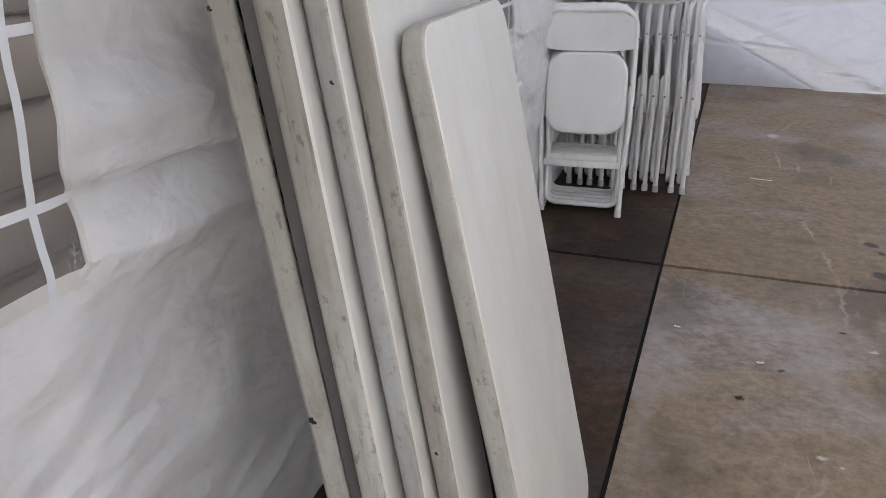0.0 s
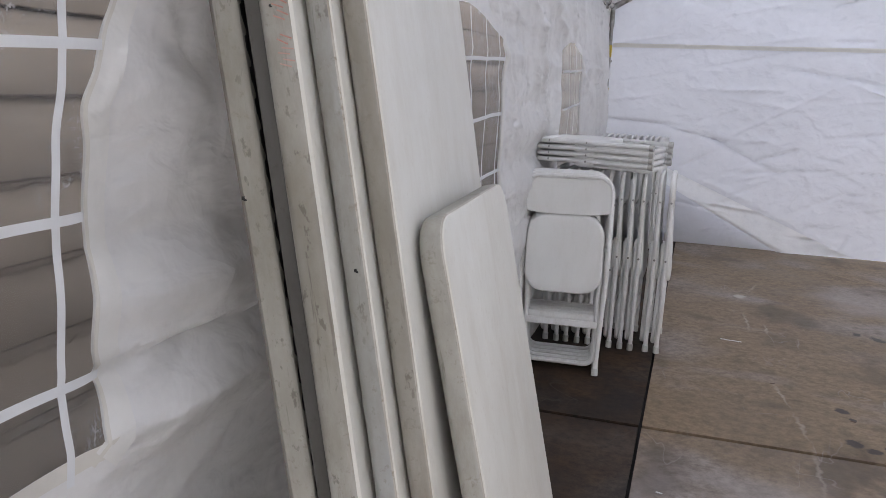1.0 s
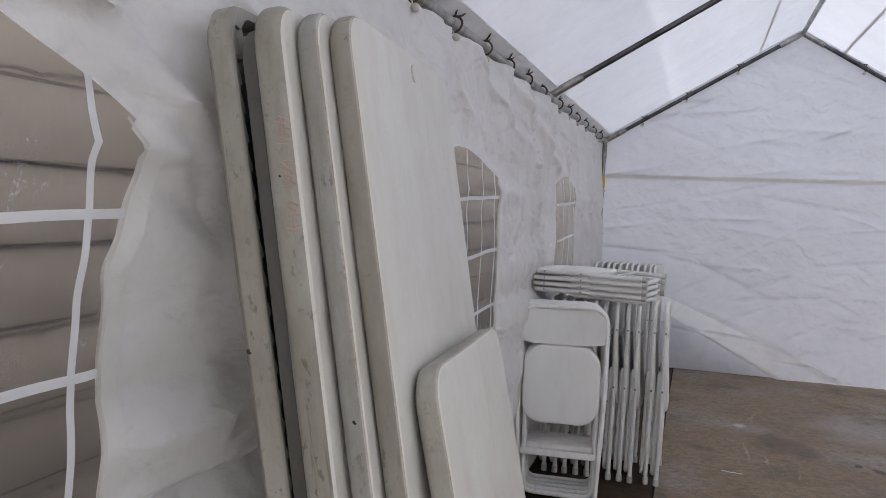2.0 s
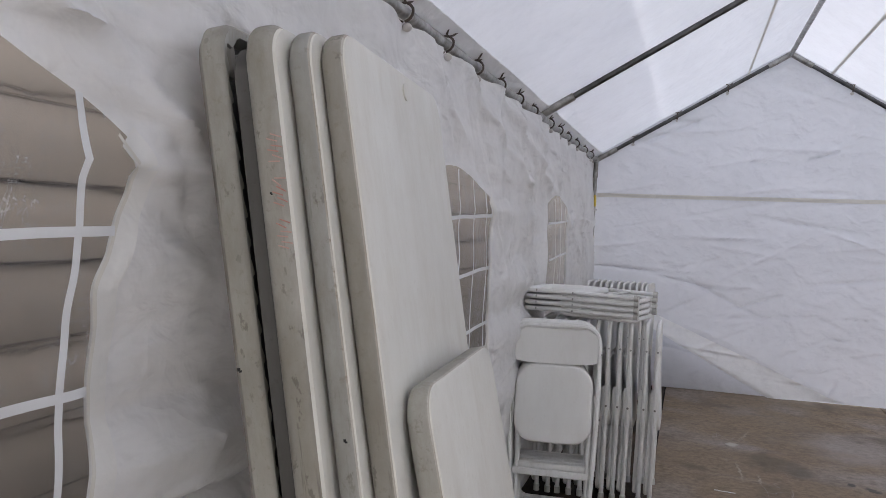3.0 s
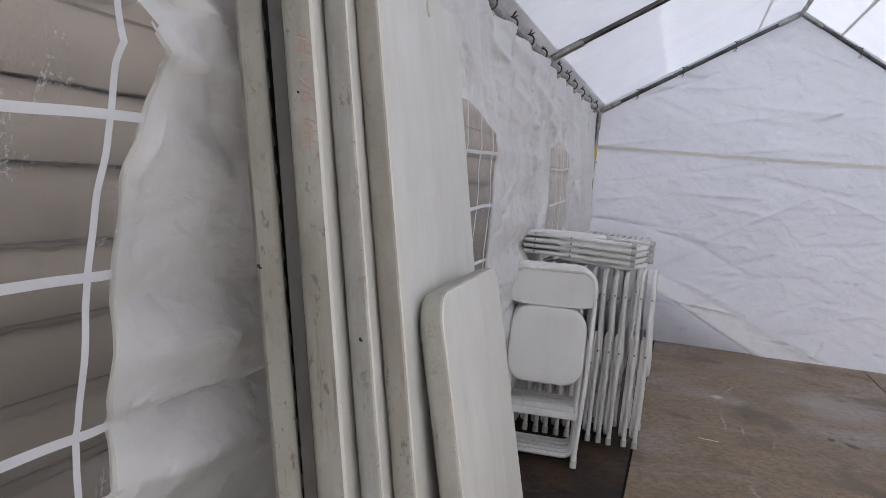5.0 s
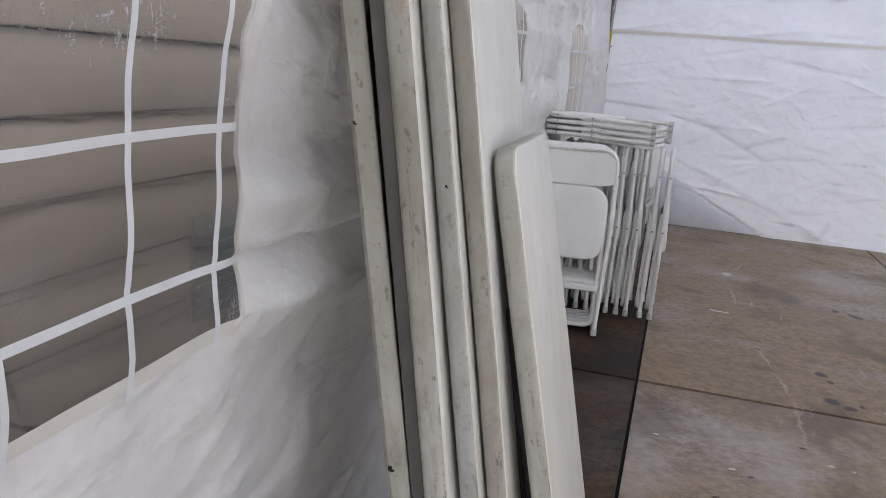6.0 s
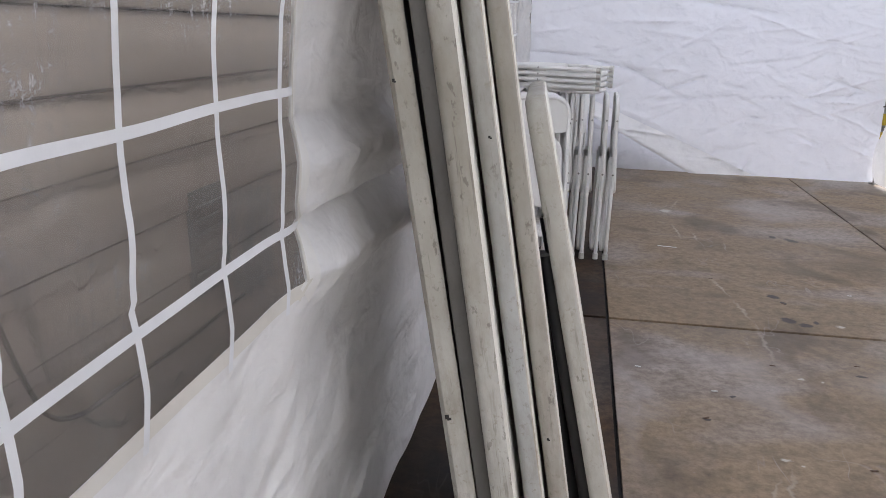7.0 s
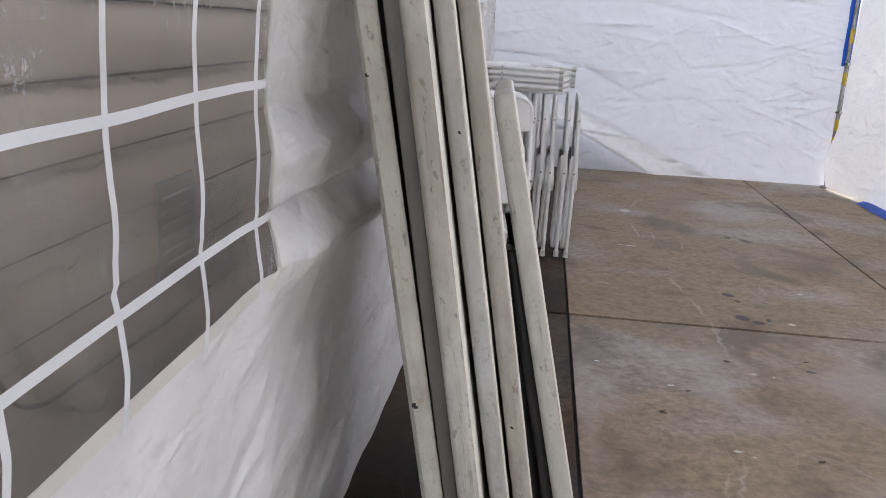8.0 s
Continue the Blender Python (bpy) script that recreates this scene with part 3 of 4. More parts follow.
sheets = west_sheet()
wall_west = structure(part("wall_west", sheets[-1], FABRIC_WALL, smooth=75), "white woven poly tent side wall with creases")
for k, win in enumerate(WINDOWS):
    holder = structure(new(f"window_{k + 1}"), "arched clear vinyl tent window with white tape grid")
    pane = part("pane", sheets[k], VINYL, holder, "wrinkled clear vinyl", smooth=75)
    if sum(f.normal.x for f in pane.data.polygons) < 0:
        pane.data.flip_normals()
    y0, y1, zb, zs, rise = win
    for off in (0.055, 0.258, 0.467, 0.68, 0.89):
        y = y1 - off
        if y < y0 + 0.05:
            continue
        wob = [(y + 0.008 * n3(z * 4.0, y * 3, 2.0) + 0.004 * n3(z * 17.0, y * 3, 2.5) + 0.022 * min(1.0, max(0.0, (z - 1.14) / 0.2)), z) for z in np.arange(foot_z(win, y) - 0.035, zs + 0.24, 0.012) if window_gap(win, y, z) < 0.0 or z < foot_z(win, y)]
        part("tape_bar", strip_on(wob, 0.0125, 0.004, west_x), TAPE, holder, smooth=75)
    for z in (zb + 0.115, zb + 0.330, zb + 0.537):
        wob = [(y, z + 0.030 * (y - y1 + 0.2) + 0.006 * n3(y * 4.0, z * 3, 5.0)) for y in np.arange(y0 + 0.002, y1 - window_gap(win, y1, z) + 0.004, 0.012)]
        part("tape_bar", strip_on(wob, 0.0135, 0.006, west_x), TAPE, holder, smooth=75)
    side = [(y1 - window_gap(win, y1, z), z) for z in np.arange(zs, zb - 0.002, -0.012)]
    part("hem", strip_on([(y + 0.026, z) for y, z in side], 0.050, 0.0032, west_x, 6), HEM_THIN, holder, "doubled edge of the sheet", smooth=75)
    part("hem", strip_on([(y + 0.003, z) for y, z in side], 0.007, 0.0055, west_x), HEM, holder, smooth=75)
    foot = [(y, foot_z(win, y) - 0.010 + 0.002 * n3(y * 9.0, zb, 3.0)) for y in np.arange(y0 - 0.02, y1 + 0.026, 0.012)]
    part("hem", strip_on(foot, 0.024, 0.003, west_x), HEM, holder, smooth=75)


def sheet(name, material, nu, nv, place, label):
    """A hanging sheet over u, v from 0 to 1."""
    bm = bmesh.new()
    v = [[bm.verts.new(place(i / nu, j / nv)) for j in range(nv + 1)] for i in range(nu + 1)]
    for i in range(nu):
        for j in range(nv):
            bm.faces.new((v[i][j], v[i + 1][j], v[i + 1][j + 1], v[i][j + 1]))
    return structure(part(name, bm, material, smooth=75), label)


def gable_top(x):
    return EAVE_Z + (RIDGE_Z - EAVE_Z) * (1 - abs(x - RIDGE_X) / (RIDGE_X - EAVE_X0)) + 0.045


END_CREASES = (
    crease_set(15, 70, (-0.7, 2.43), (0.1, 1.35), (-30, 30), (0.15, 0.8), 0.036),
    crease_set(16, 45, (-0.7, 2.43), (0.05, 1.1), (-65, 65), (0.08, 0.35), 0.028),
    crease_set(17, 30, (-0.7, 2.43), (1.2, 2.8), (-20, 30), (0.2, 0.9), 0.040),
)


def end_point(u, v):
    x = EAVE_X0 - 0.005 + u * (EAVE_X1 - EAVE_X0 + 0.01)
    z = 0.004 + v * (gable_top(x) - 0.004)
    low = max(0.0, 1 - z / 1.5)
    y = END_Y - 0.030 * n3(x * 0.8, z * 1.0, 11) - 0.012 * n3(x * 2.2 + z, z * 2.8, 12)
    y -= creases(END_CREASES, x, z)
    slope = z - (0.447 - 0.528 * x)
    y -= 0.02 * min(1.0, max(0.0, slope / 0.02)) * gauss(slope - 0.02, 0.25) * gauss(z, 0.6)
    slope2 = z - (0.60 - 0.42 * x)
    y += 0.012 * min(1.0, max(0.0, slope2 / 0.02)) * gauss(slope2, 0.3) * gauss(z, 0.7)
    return x, y, z


wall_north = sheet("wall_north", FABRIC_END, 220, 190, end_point, "white poly gable end wall, wrinkled along the bottom")


def east_point(u, v):
    y = -4.1 + u * (END_Y + 4.1 - 0.02)
    z = 0.02 + v * (EAVE_Z - 0.04)
    x = EAVE_X1 + 0.045 + 0.03 * n3(y * 1.1, z * 1.3, 31) - 0.008 * ridge(y * 2.2 + z, z * 2.6, 32) ** 2
    x -= 0.11 * gauss(y - 4.0, 0.45) * gauss(z - 0.22, 0.30)
    x += 0.10 * max(0.0, 1 - z / 0.5) * gauss(y - 3.0, 0.8)
    return x, y, z


sheet("wall_east", FABRIC_WALL, 240, 64, east_point, "white poly tent side wall bulging at the corner")


# unseen end wall, added to cut and soften the light from behind
def south_point(u, v):
    x = EAVE_X0 - 0.005 + u * (EAVE_X1 - EAVE_X0 + 0.01)
    z = 0.004 + v * (gable_top(x) - 0.004)
    return x, BACK_Y + 0.02 * n3(x * 1.1, z * 1.2, 61), z


sheet("wall_south", FABRIC_SOUTH, 40, 40, south_point, "unseen white gable end wall, added to filter the light from behind")


def roof_point(side):
    def at(u, v):
        y = BACK_Y - 0.05 + u * (END_Y - BACK_Y + 0.1)
        x = RIDGE_X + side * v * (RIDGE_X - EAVE_X0 + 0.03)
        z = RIDGE_Z + 0.045 - (RIDGE_Z - EAVE_Z) * v * (RIDGE_X - EAVE_X0 + 0.03) / (RIDGE_X - EAVE_X0)
        bay = (y - FRAMES_Y[0]) / (FRAMES_Y[1] - FRAMES_Y[0])
        sag = math.sin(math.pi * (bay % 1.0)) ** 2
        z -= 0.012 * sag * math.sin(math.pi * min(1.0, v)) + 0.006 * n3(y * 1.5, v * 3, 41 + side)
        return x, y, z
    return at


for side, name in ((-1, "ceiling_west"), (1, "ceiling_east")):
    sheet(name, FABRIC_ROOF, 120, 40, roof_point(side), "white translucent poly tent roof slope")

# seams of doubled fabric on the end wall and the roof
def seam_band(name, pts, half, material, label):
    bm = bmesh.new()
    rows = [(bm.verts.new(Vector(p) - Vector(half)), bm.verts.new(Vector(p) + Vector(half))) for p in pts]
    for a, b in zip(rows, rows[1:]):
        bm.faces.new((a[0], a[1], b[1], b[0]))
    return structure(part(name, bm, material, smooth=75), label)


def end_y(x, z):
    return end_point((x - EAVE_X0 + 0.005) / (EAVE_X1 - EAVE_X0 + 0.01), (z - 0.004) / (gable_top(x) - 0.004))[1]


seam_band("trim", [(x, end_y(x, 1.675) - 0.010, 1.665 + 0.012 * (x + 0.7)) for x in np.arange(-0.68, 2.42, 0.05)], (0, 0, 0.017), HEM, "doubled seam across the white end wall")
for side in (-1, 1):
    at = roof_point(side)
    for v in (0.205,):
        pts = [Vector(at(u, v)) - Vector((0, 0, 0.012)) for u in np.linspace(0, 1, 60)]
        seam_band("trim", pts, (0.010, 0, -side * 0.0059), HEM, "doubled seam along the roof fabric")
    pts = [Vector(at(u, 0.972)) - Vector((0, 0, 0.010)) for u in np.linspace(0, 1, 60)]
    seam_band("trim", pts, (0.03, 0, -side * 0.0178), FABRIC_WALL, "doubled eave border of the roof fabric")
# border of the roof sheet hanging outside the eaves, and a second roof layer along the eave
for x in (EAVE_X0 - 0.045, EAVE_X1 + 0.085):
    bm = bmesh.new()
    rows = [(bm.verts.new((x, y, EAVE_Z + 0.03)), bm.verts.new((x + 0.004 * n3(y * 3, x), y, EAVE_Z - 0.17))) for y in np.arange(BACK_Y, END_Y + 0.05, 0.1)]
    for a, b in zip(rows, rows[1:]):
        bm.faces.new((a[0], a[1], b[1], b[0]))
    structure(part("trim", bm, FABRIC_WALL, smooth=75), "white valance hanging outside the eave")
bm = bmesh.new()
rows = []
for k in range(12):
    v = 0.63 + 0.38 * k / 11
    a, b = (Vector(roof_point(-1)(u, v)) + Vector((0, 0, 0.02)) for u in (0.0, 1.0))
    rows.append((bm.verts.new(a), bm.verts.new(b)))
for a, b in zip(rows, rows[1:]):
    bm.faces.new((a[0], a[1], b[1], b[0]))
structure(part("ceiling_layer", bm, FABRIC_THIN, smooth=75), "second translucent sheet lapped over the roof")
# lower corner of the end wall: a second layer outside and a folded-over band inside
bm = bmesh.new()
vs = [bm.verts.new(p) for p in ((-0.70, 4.325, 0.0), (0.86, 4.325, 0.0), (-0.1, 4.325, 0.50), (-0.70, 4.325, 0.82))]
bm.faces.new(vs)
structure(part("trim", bm, FABRIC_BAND, smooth=0), "second fold of sheet behind the end wall")


def fold_band(u, v):
    x_low, x_high = -0.55 + u * 1.395, -0.55 + u * 1.985
    low = Vector((x_low, 0, 0.447 - 0.528 * x_low))
    high = Vector((x_high, 0, max(0.012, 0.594 - 0.4135 * x_high)))
    p = low.lerp(high, v)
    p.z = max(p.z, 0.008)
    p.y = end_y(min(p.x, 2.4), p.z) - 0.008 - 0.060 * (1 - v) ** 1.5 - 0.004 * n3(p.x * 6, p.z * 6, 55)
    return p


sheet("trim", FABRIC_BAND, 90, 12, fold_band, "folded-over bottom band of the white end wall")


# ---- ground outside and floor ----
bm = bmesh.new()
bmesh.ops.create_grid(bm, x_segments=4, y_segments=4, size=400)
ground = structure(part("ground", bm, ASPHALT, matrix=pose(0, 0, -0.13)), "dark asphalt ground around the tent")
floor = structure(new("floor"), "brown stained concrete slab floor with joints")
bm = bmesh.new()
box(bm, (-1.35, -6.0, -0.12), (4.2, 6.0, -0.014))
part("bed", bm, JOINT, floor, "dirt-filled joints")
XS = (-1.30, 0.0, 1.715, 3.43)
YS = (-5.4, -2.75, 0.0, 2.75 * 1.99)
for i in range(3):
    for j in range(3):
        bm = bmesh.new()
        g, h = 0.0062, 0.0125
        box(bm, (XS[i] + g, YS[j] + h, -0.10), (XS[i + 1] - g, YS[j + 1] - h, 0.0), bevel=0.003)
        part("slab", bm, CONCRETE_DARK if i == 0 else CONCRETE, floor, "dark damp concrete" if i == 0 else "")

# ---- house siding outside the window ----
siding = structure(new("wall_outside"), "taupe lap siding of the house beside the tent")
BOARD = 0.1695
bm = bmesh.new()
box(bm, (0.0, -5.2, 0.0), (0.018, 14.0, BOARD - 0.007), bevel=0.002)
board = part("board", bm, SIDING, siding, matrix=pose(-1.205, 0, 0.07, 0, -2.5, 0))
for k in range(-1, 14):
    z = 0.07 + k * BOARD
    if k == 0:
        continue
    b = new("board", board.data)
    b.parent = siding
    b.matrix_basis = pose(-1.205 + 0.0015 * n3(k * 1.7, 0.3), 0, z + 0.002 * n3(k * 0.9, 4), 0, -2.5, 0.05 * n3(k, 7))
# black backing added: board gaps over it stand in for shade under laps
bm = bmesh.new()
box(bm, (-1.40, -5.2, -0.1), (-1.232, 14.0, 2.43))
part("sheathing", bm, BLACK_MARK, siding)

# ---- tent frame ----
def pipe(name, pts, r, parent, label="", seg=12):
    return part(name, tube(bmesh.new(), pts, r, seg), STEEL, parent, label)


tent_frame = thing("tent_frame", "galvanised steel pipe frame of the party tent", "tent frame")
for x in (EAVE_X0, EAVE_X1):
    pipe("eave_pipe", [(x, FRAMES_Y[0], EAVE_Z), (x, FRAMES_Y[-1], EAVE_Z)], 0.019, tent_frame)
pipe("ridge_pipe", [(RIDGE_X, FRAMES_Y[0], RIDGE_Z), (RIDGE_X, FRAMES_Y[-1], RIDGE_Z)], 0.019, tent_frame)
for y in FRAMES_Y:
    for x in (EAVE_X0, EAVE_X1):
        up = 0.022 if y in FRAMES_Y[1:3] else 0.0
        a, b = Vector((x, y, EAVE_Z + up)), Vector((RIDGE_X, y, RIDGE_Z + up))
        part("rafter", tube(bmesh.new(), [a, b], 0.017, 12), STEEL_BACKLIT, tent_frame)
        d = (b - a).normalized()
        pipe("sleeve", [a, a + d * 0.20], 0.0235, tent_frame)
        pipe("sleeve", [b - d * 0.20, b], 0.0235, tent_frame)
        pipe("leg", [(x, y - 0.03, 0.012), (x, y - 0.03, EAVE_Z)], 0.016, tent_frame) if y in (FRAMES_Y[0], FRAMES_Y[-1]) else None
        if y in (FRAMES_Y[0], FRAMES_Y[-1]):
            pipe("foot_plate", [(x, y - 0.03, 0.002), (x, y - 0.03, 0.014)], 0.05, tent_frame)
            pipe("sleeve", [(x, y - 0.03, EAVE_Z - 0.16), (x, y - 0.03, EAVE_Z)], 0.021, tent_frame)
        for s in (-0.16, 0.16):
            if FRAMES_Y[0] <= y + s <= FRAMES_Y[-1]:
                pipe("sleeve", [(x, y, EAVE_Z), (x, y + s, EAVE_Z)], 0.0235, tent_frame)


def ball_bungee(m):
    t = thing("ball_bungee", "dark elastic cord with milky ball holding the sheet to the pipe", "ball bungee", "bungees along the eave", m=m)
    ring = [(0.028 * math.cos(a), 0.004 * math.sin(2 * a), 0.028 * math.sin(a) + 0.002) for a in np.linspace(-1.4, 4.6, 18)]
    part("cord", tube(bmesh.new(), ring, 0.0042, 6), CORD, t)
    tails = bmesh.new()
    tube(tails, [(0.0, 0.002, 0.028), (0.012, 0.03, 0.040), (0.018, 0.05, 0.056)], 0.0035, 6)
    tube(tails, [(0.0, -0.002, 0.028), (0.01, -0.02, 0.036), (0.02, -0.036, 0.05)], 0.0035, 6)
    part("tail", tails, CORD, t)
    b = bmesh.new()
    bmesh.ops.create_icosphere(b, subdivisions=3, radius=0.0145)
    for v in b.verts:
        v.co.z *= 0.9
        v.co += Vector((0.010, 0.004, -0.041))
    part("ball", b, BALL, t)
    return t


bungee = ball_bungee(pose(EAVE_X0, -0.99, EAVE_Z))
for k, y in enumerate((-3.3, -2.8, -2.3, -1.87, -1.40, -0.56, -0.14, 0.27, 0.68, 1.08, 1.62, 1.98, 2.37, 2.80, 3.30, 3.75)):
    copy_thing(bungee, pose(EAVE_X0, y, EAVE_Z, 8 * n3(k, 1.5), 20 * n3(k * 1.3, 2), 30 * n3(k * 0.7, 5)))
for side, x in ((-1, EAVE_X0), (1, EAVE_X1)):
    for f in (0.2, 0.43, 0.69):
        p = Vector((x, FRAMES_Y[-1], EAVE_Z)).lerp(Vector((RIDGE_X, FRAMES_Y[-1], RIDGE_Z)), f)
        copy_thing(bungee, Matrix.Translation(p) @ pose(0, 0, 0, 0, 0, 90))


def pole_tape(x, y, z0, z1):
    t = thing("tape_wrap", "yellow tape wrapped round the corner pole", "tape", "yellow tapes on the poles")
    bm = bmesh.new()
    tube(bm, [(x, y, z0), (x + 0.001, y, (z0 + z1) / 2), (x, y, z1)], 0.0175, 12)
    part("wrap", bm, YELLOW, t)


def pole_knot(x, y, z):
    t = thing("pole_tie", "tied cord with ball round the corner pole", "cord tie", "ties on the poles")
    ring = [(x + 0.022 * math.cos(a), y + 0.022 * math.sin(a), z + 0.004 * math.sin(a * 2)) for a in np.linspace(0, 6.1, 16)]
    part("cord", tube(bmesh.new(), ring, 0.006, 6), CORD, t)
    b = bmesh.new()
    bmesh.ops.create_icosphere(b, subdivisions=2, radius=0.014)
    for v in b.verts:
        v.co += Vector((x + 0.012, y - 0.03, z))
    part("ball", b, BALL, t)


for z0, z1 in ((1.56, 1.66), (1.18, 1.30), (0.92, 1.02)):
    pole_tape(EAVE_X0, 4.21, z0, z1)
for z in (1.53, 1.15):
    pole_knot(EAVE_X0, 4.21, z)
for z0, z1 in ((1.28, 1.40), (0.92, 1.03), (0.52, 0.62), (0.40, 0.46)):
    pole_tape(EAVE_X1, 4.21, z0, z1)
for z in (1.10, 0.68):
    pole_knot(EAVE_X1, 4.21, z)
tarp = thing("blue_tarp", "blue tarpaulin edge showing at the corner and along the floor", "tarp")
bm = bmesh.new()
rows = []
for k in range(14):
    z = 1.08 + k * 0.045
    rows.append((bm.verts.new((2.385 + 0.012 * n3(z * 6, 1), 4.22, z)), bm.verts.new((2.425, 4.235 + 0.01 * n3(z * 5, 2), z)), bm.verts.new((2.452, 4.20, z))))
for a, b in zip(rows, rows[1:]):
    for k in (0, 1):
        bm.faces.new((a[k], a[k + 1], b[k + 1], b[k]))
part("hanging_edge", bm, BLUE_TARP, tarp)
bm = bmesh.new()
rows = []
for k in range(30):
    y = 2.0 + k * 0.05
    e = 0.02 * n3(y * 3, 4)
    rows.append([bm.verts.new((x + e, y, 0.006 + h)) for x, h in ((2.44, 0.0), (2.50, 0.025 + e * 0.4), (2.60, 0.01), (2.75, 0.0))])
for a, b in zip(rows, rows[1:]):
    for k in range(3):
        bm.faces.new((a[k], a[k + 1], b[k + 1], b[k]))
part("floor_edge", bm, BLUE_TARP, tarp)


# ---- folding tables ----
def table(label, x0, y0, yaw, lean, w, l, th, flipped=False, grey=0.0, edge=None, legs=False, edge_round=1.0):
    """A leaning moulded table. Its broad side looks along local +x, its length goes up z."""
    t = thing("folding_table", label, "folding table", "tables leaning on the tent wall")
    low = th * math.sin(radians(lean)) + 0.002
    t.matrix_basis = Matrix.Translation((x0, y0, low)) @ pose(0, 0, 0, 0, 0, yaw) @ pose(0, 0, 0, 0, -lean, 0)
    r = 0.055
    edge = edge or TABLE_EDGE
    out = round_rect(w, l, r)
    ins = lambda d, x: [(x, y, z) for y, z in shrink(out, d, w, l)]
    if not flipped:
        face = bmesh.new()
        k = edge_round
        loft(face, [ins(0.0030 * k, -0.0035 * k), ins(0.0040 * k, -0.0010 * k), ins(0.0070 * k, 0.0)], cap_first=False)
        part("tabletop", face, TABLE_TOP, t, "pale smooth plastic top")
        rim = bmesh.new()
        back = -(th - grey)
        loft(rim, [ins(0.0030 * k, -0.0035 * k), ins(0.0008 * k, -0.0060 * k), ins(0.0, -0.009 * k), ins(0.0, back + 0.012), ins(0.003, back + 0.005), ins(0.010, back), ins(0.016, back), ins(0.018, back + 0.010)], False, False)
        rim.faces.ensure_lookup_table()
        n = len(out)
        for q, f in enumerate(rim.faces):
            f.material_index = 1 if q // n == 0 and edge_round == 1.0 else 0
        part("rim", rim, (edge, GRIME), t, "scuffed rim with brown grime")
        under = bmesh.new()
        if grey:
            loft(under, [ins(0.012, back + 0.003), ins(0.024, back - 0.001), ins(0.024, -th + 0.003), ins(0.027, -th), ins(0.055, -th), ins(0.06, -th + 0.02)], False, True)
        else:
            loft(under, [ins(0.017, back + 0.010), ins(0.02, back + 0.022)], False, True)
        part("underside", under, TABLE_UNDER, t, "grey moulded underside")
    else:
        face = bmesh.new()
        loft(face, [ins(0.014, -th), ins(0.008, -th + 0.001), ins(0.0, -th + 0.010), ins(0.0, -0.008), ins(0.0025, -0.002), ins(0.006, 0.0)], True, False)
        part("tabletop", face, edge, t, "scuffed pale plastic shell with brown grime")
        lip = bmesh.new()
        def ring(d, x, wave):
            pts = []
            for y, z in dense:
                s = wave * max(0.0, math.sin(2 * math.pi * z / 0.045)) ** 0.6 if wave else 0.0
                cy, cz = w / 2, l / 2
                pts.append((x - 0.2 * s, cy + (y - cy) * (1 - 2 * (d + s) / w), cz + (z - cz) * (1 - 2 * (d + s) / l)))
            return pts
        dense = []
        for k in range(len(out)):
            a, b = out[k], out[(k + 1) % len(out)]
            m = max(1, int(math.hypot(b[0] - a[0], b[1] - a[1]) / 0.0045))
            dense += [(a[0] + (b[0] - a[0]) * q / m, a[1] + (b[1] - a[1]) * q / m) for q in range(m)]
        loft(lip, [ring(0.006, 0.0, 0), ring(0.012, 0.0, 0.013), ring(0.014, -0.004, 0.013), ring(0.016, -0.03, 0.013)], False, False)
        part("rim", lip, edge, t, "scalloped inner lip")
        # dark colour stands in for the deep shade inside the hollow
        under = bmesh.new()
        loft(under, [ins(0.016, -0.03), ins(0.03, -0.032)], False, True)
        part("underside", under, TABLE_UNDER, t, "hollow underside, its deep shade put into the colour")
        rails = bmesh.new()
        box(rails, (-0.029, 0.030, 0.10), (-0.012, 0.055, l - 0.10), 0.003)
        part("frame_rail", rails, BLACK_METAL, t, "black steel rail")
        rails = bmesh.new()
        box(rails, (-0.029, w - 0.055, 0.10), (-0.012, w - 0.030, l - 0.10), 0.003)
        part("frame_rail", rails, BLACK_METAL, t, "black steel rail")
        boss = bmesh.new()
        box(boss, (-0.03, 0.02, l - 0.085), (-0.006, 0.06, l - 0.03), 0.006)
        tube(boss, [(-0.03, 0.075, l - 0.055), (-0.008, 0.075, l - 0.055)], 0.014, 12)
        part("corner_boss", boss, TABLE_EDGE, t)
    if legs:
        # folded leg frame hanging from the underside
        base = bmesh.new()
        for y in (0.09, w - 0.09):
            tube(base, fillet([(-th - 0.010, y, l * 0.72), (-th - 0.012, y, 0.14)], 0.02), 0.0135, 10)
        tube(base, [(-th - 0.012, 0.09, 0.20), (-th - 0.012, w - 0.09, 0.20)], 0.011, 10)
        part("folded_leg", base, DARK_METAL, t, "dark grey steel tube")
        brace = bmesh.new()
        tube(brace, [(-th - 0.030, 0.12, 0.66), (-th - 0.045, 0.14, 0.20)], 0.0165, 10)
        tube(brace, [(-th - 0.028, 0.115, 0.82), (-th - 0.030, 0.12, 0.655)], 0.021, 10)
        part("brace", brace, BLACK_METAL, t, "black steel brace with sleeve")
    return t


t1 = table("dirty cream folding table, hollow underside out, leaning on the tent wall", -0.274, -2.158, 4.5, 9.9, 0.70, 1.686, 0.044, flipped=True)
t2 = table("pale folding table with grey underside and red marker writing", -0.194, -2.176, 4.5, 9.4, 0.70, 1.674, 0.079, grey=0.029, edge_round=2.0)
t3 = table("pale grey folding table standing on end between others", -0.142, -2.143, 4.5, 9.75, 0.70, 1.677, 0.039, edge=TABLE_GREY)
t4 = table("pale folding table with tan scuffed rim, top facing the tent", -0.095, -2.110, 5.0, 10.0, 0.70, 1.680, 0.040, edge=TABLE_TAN)
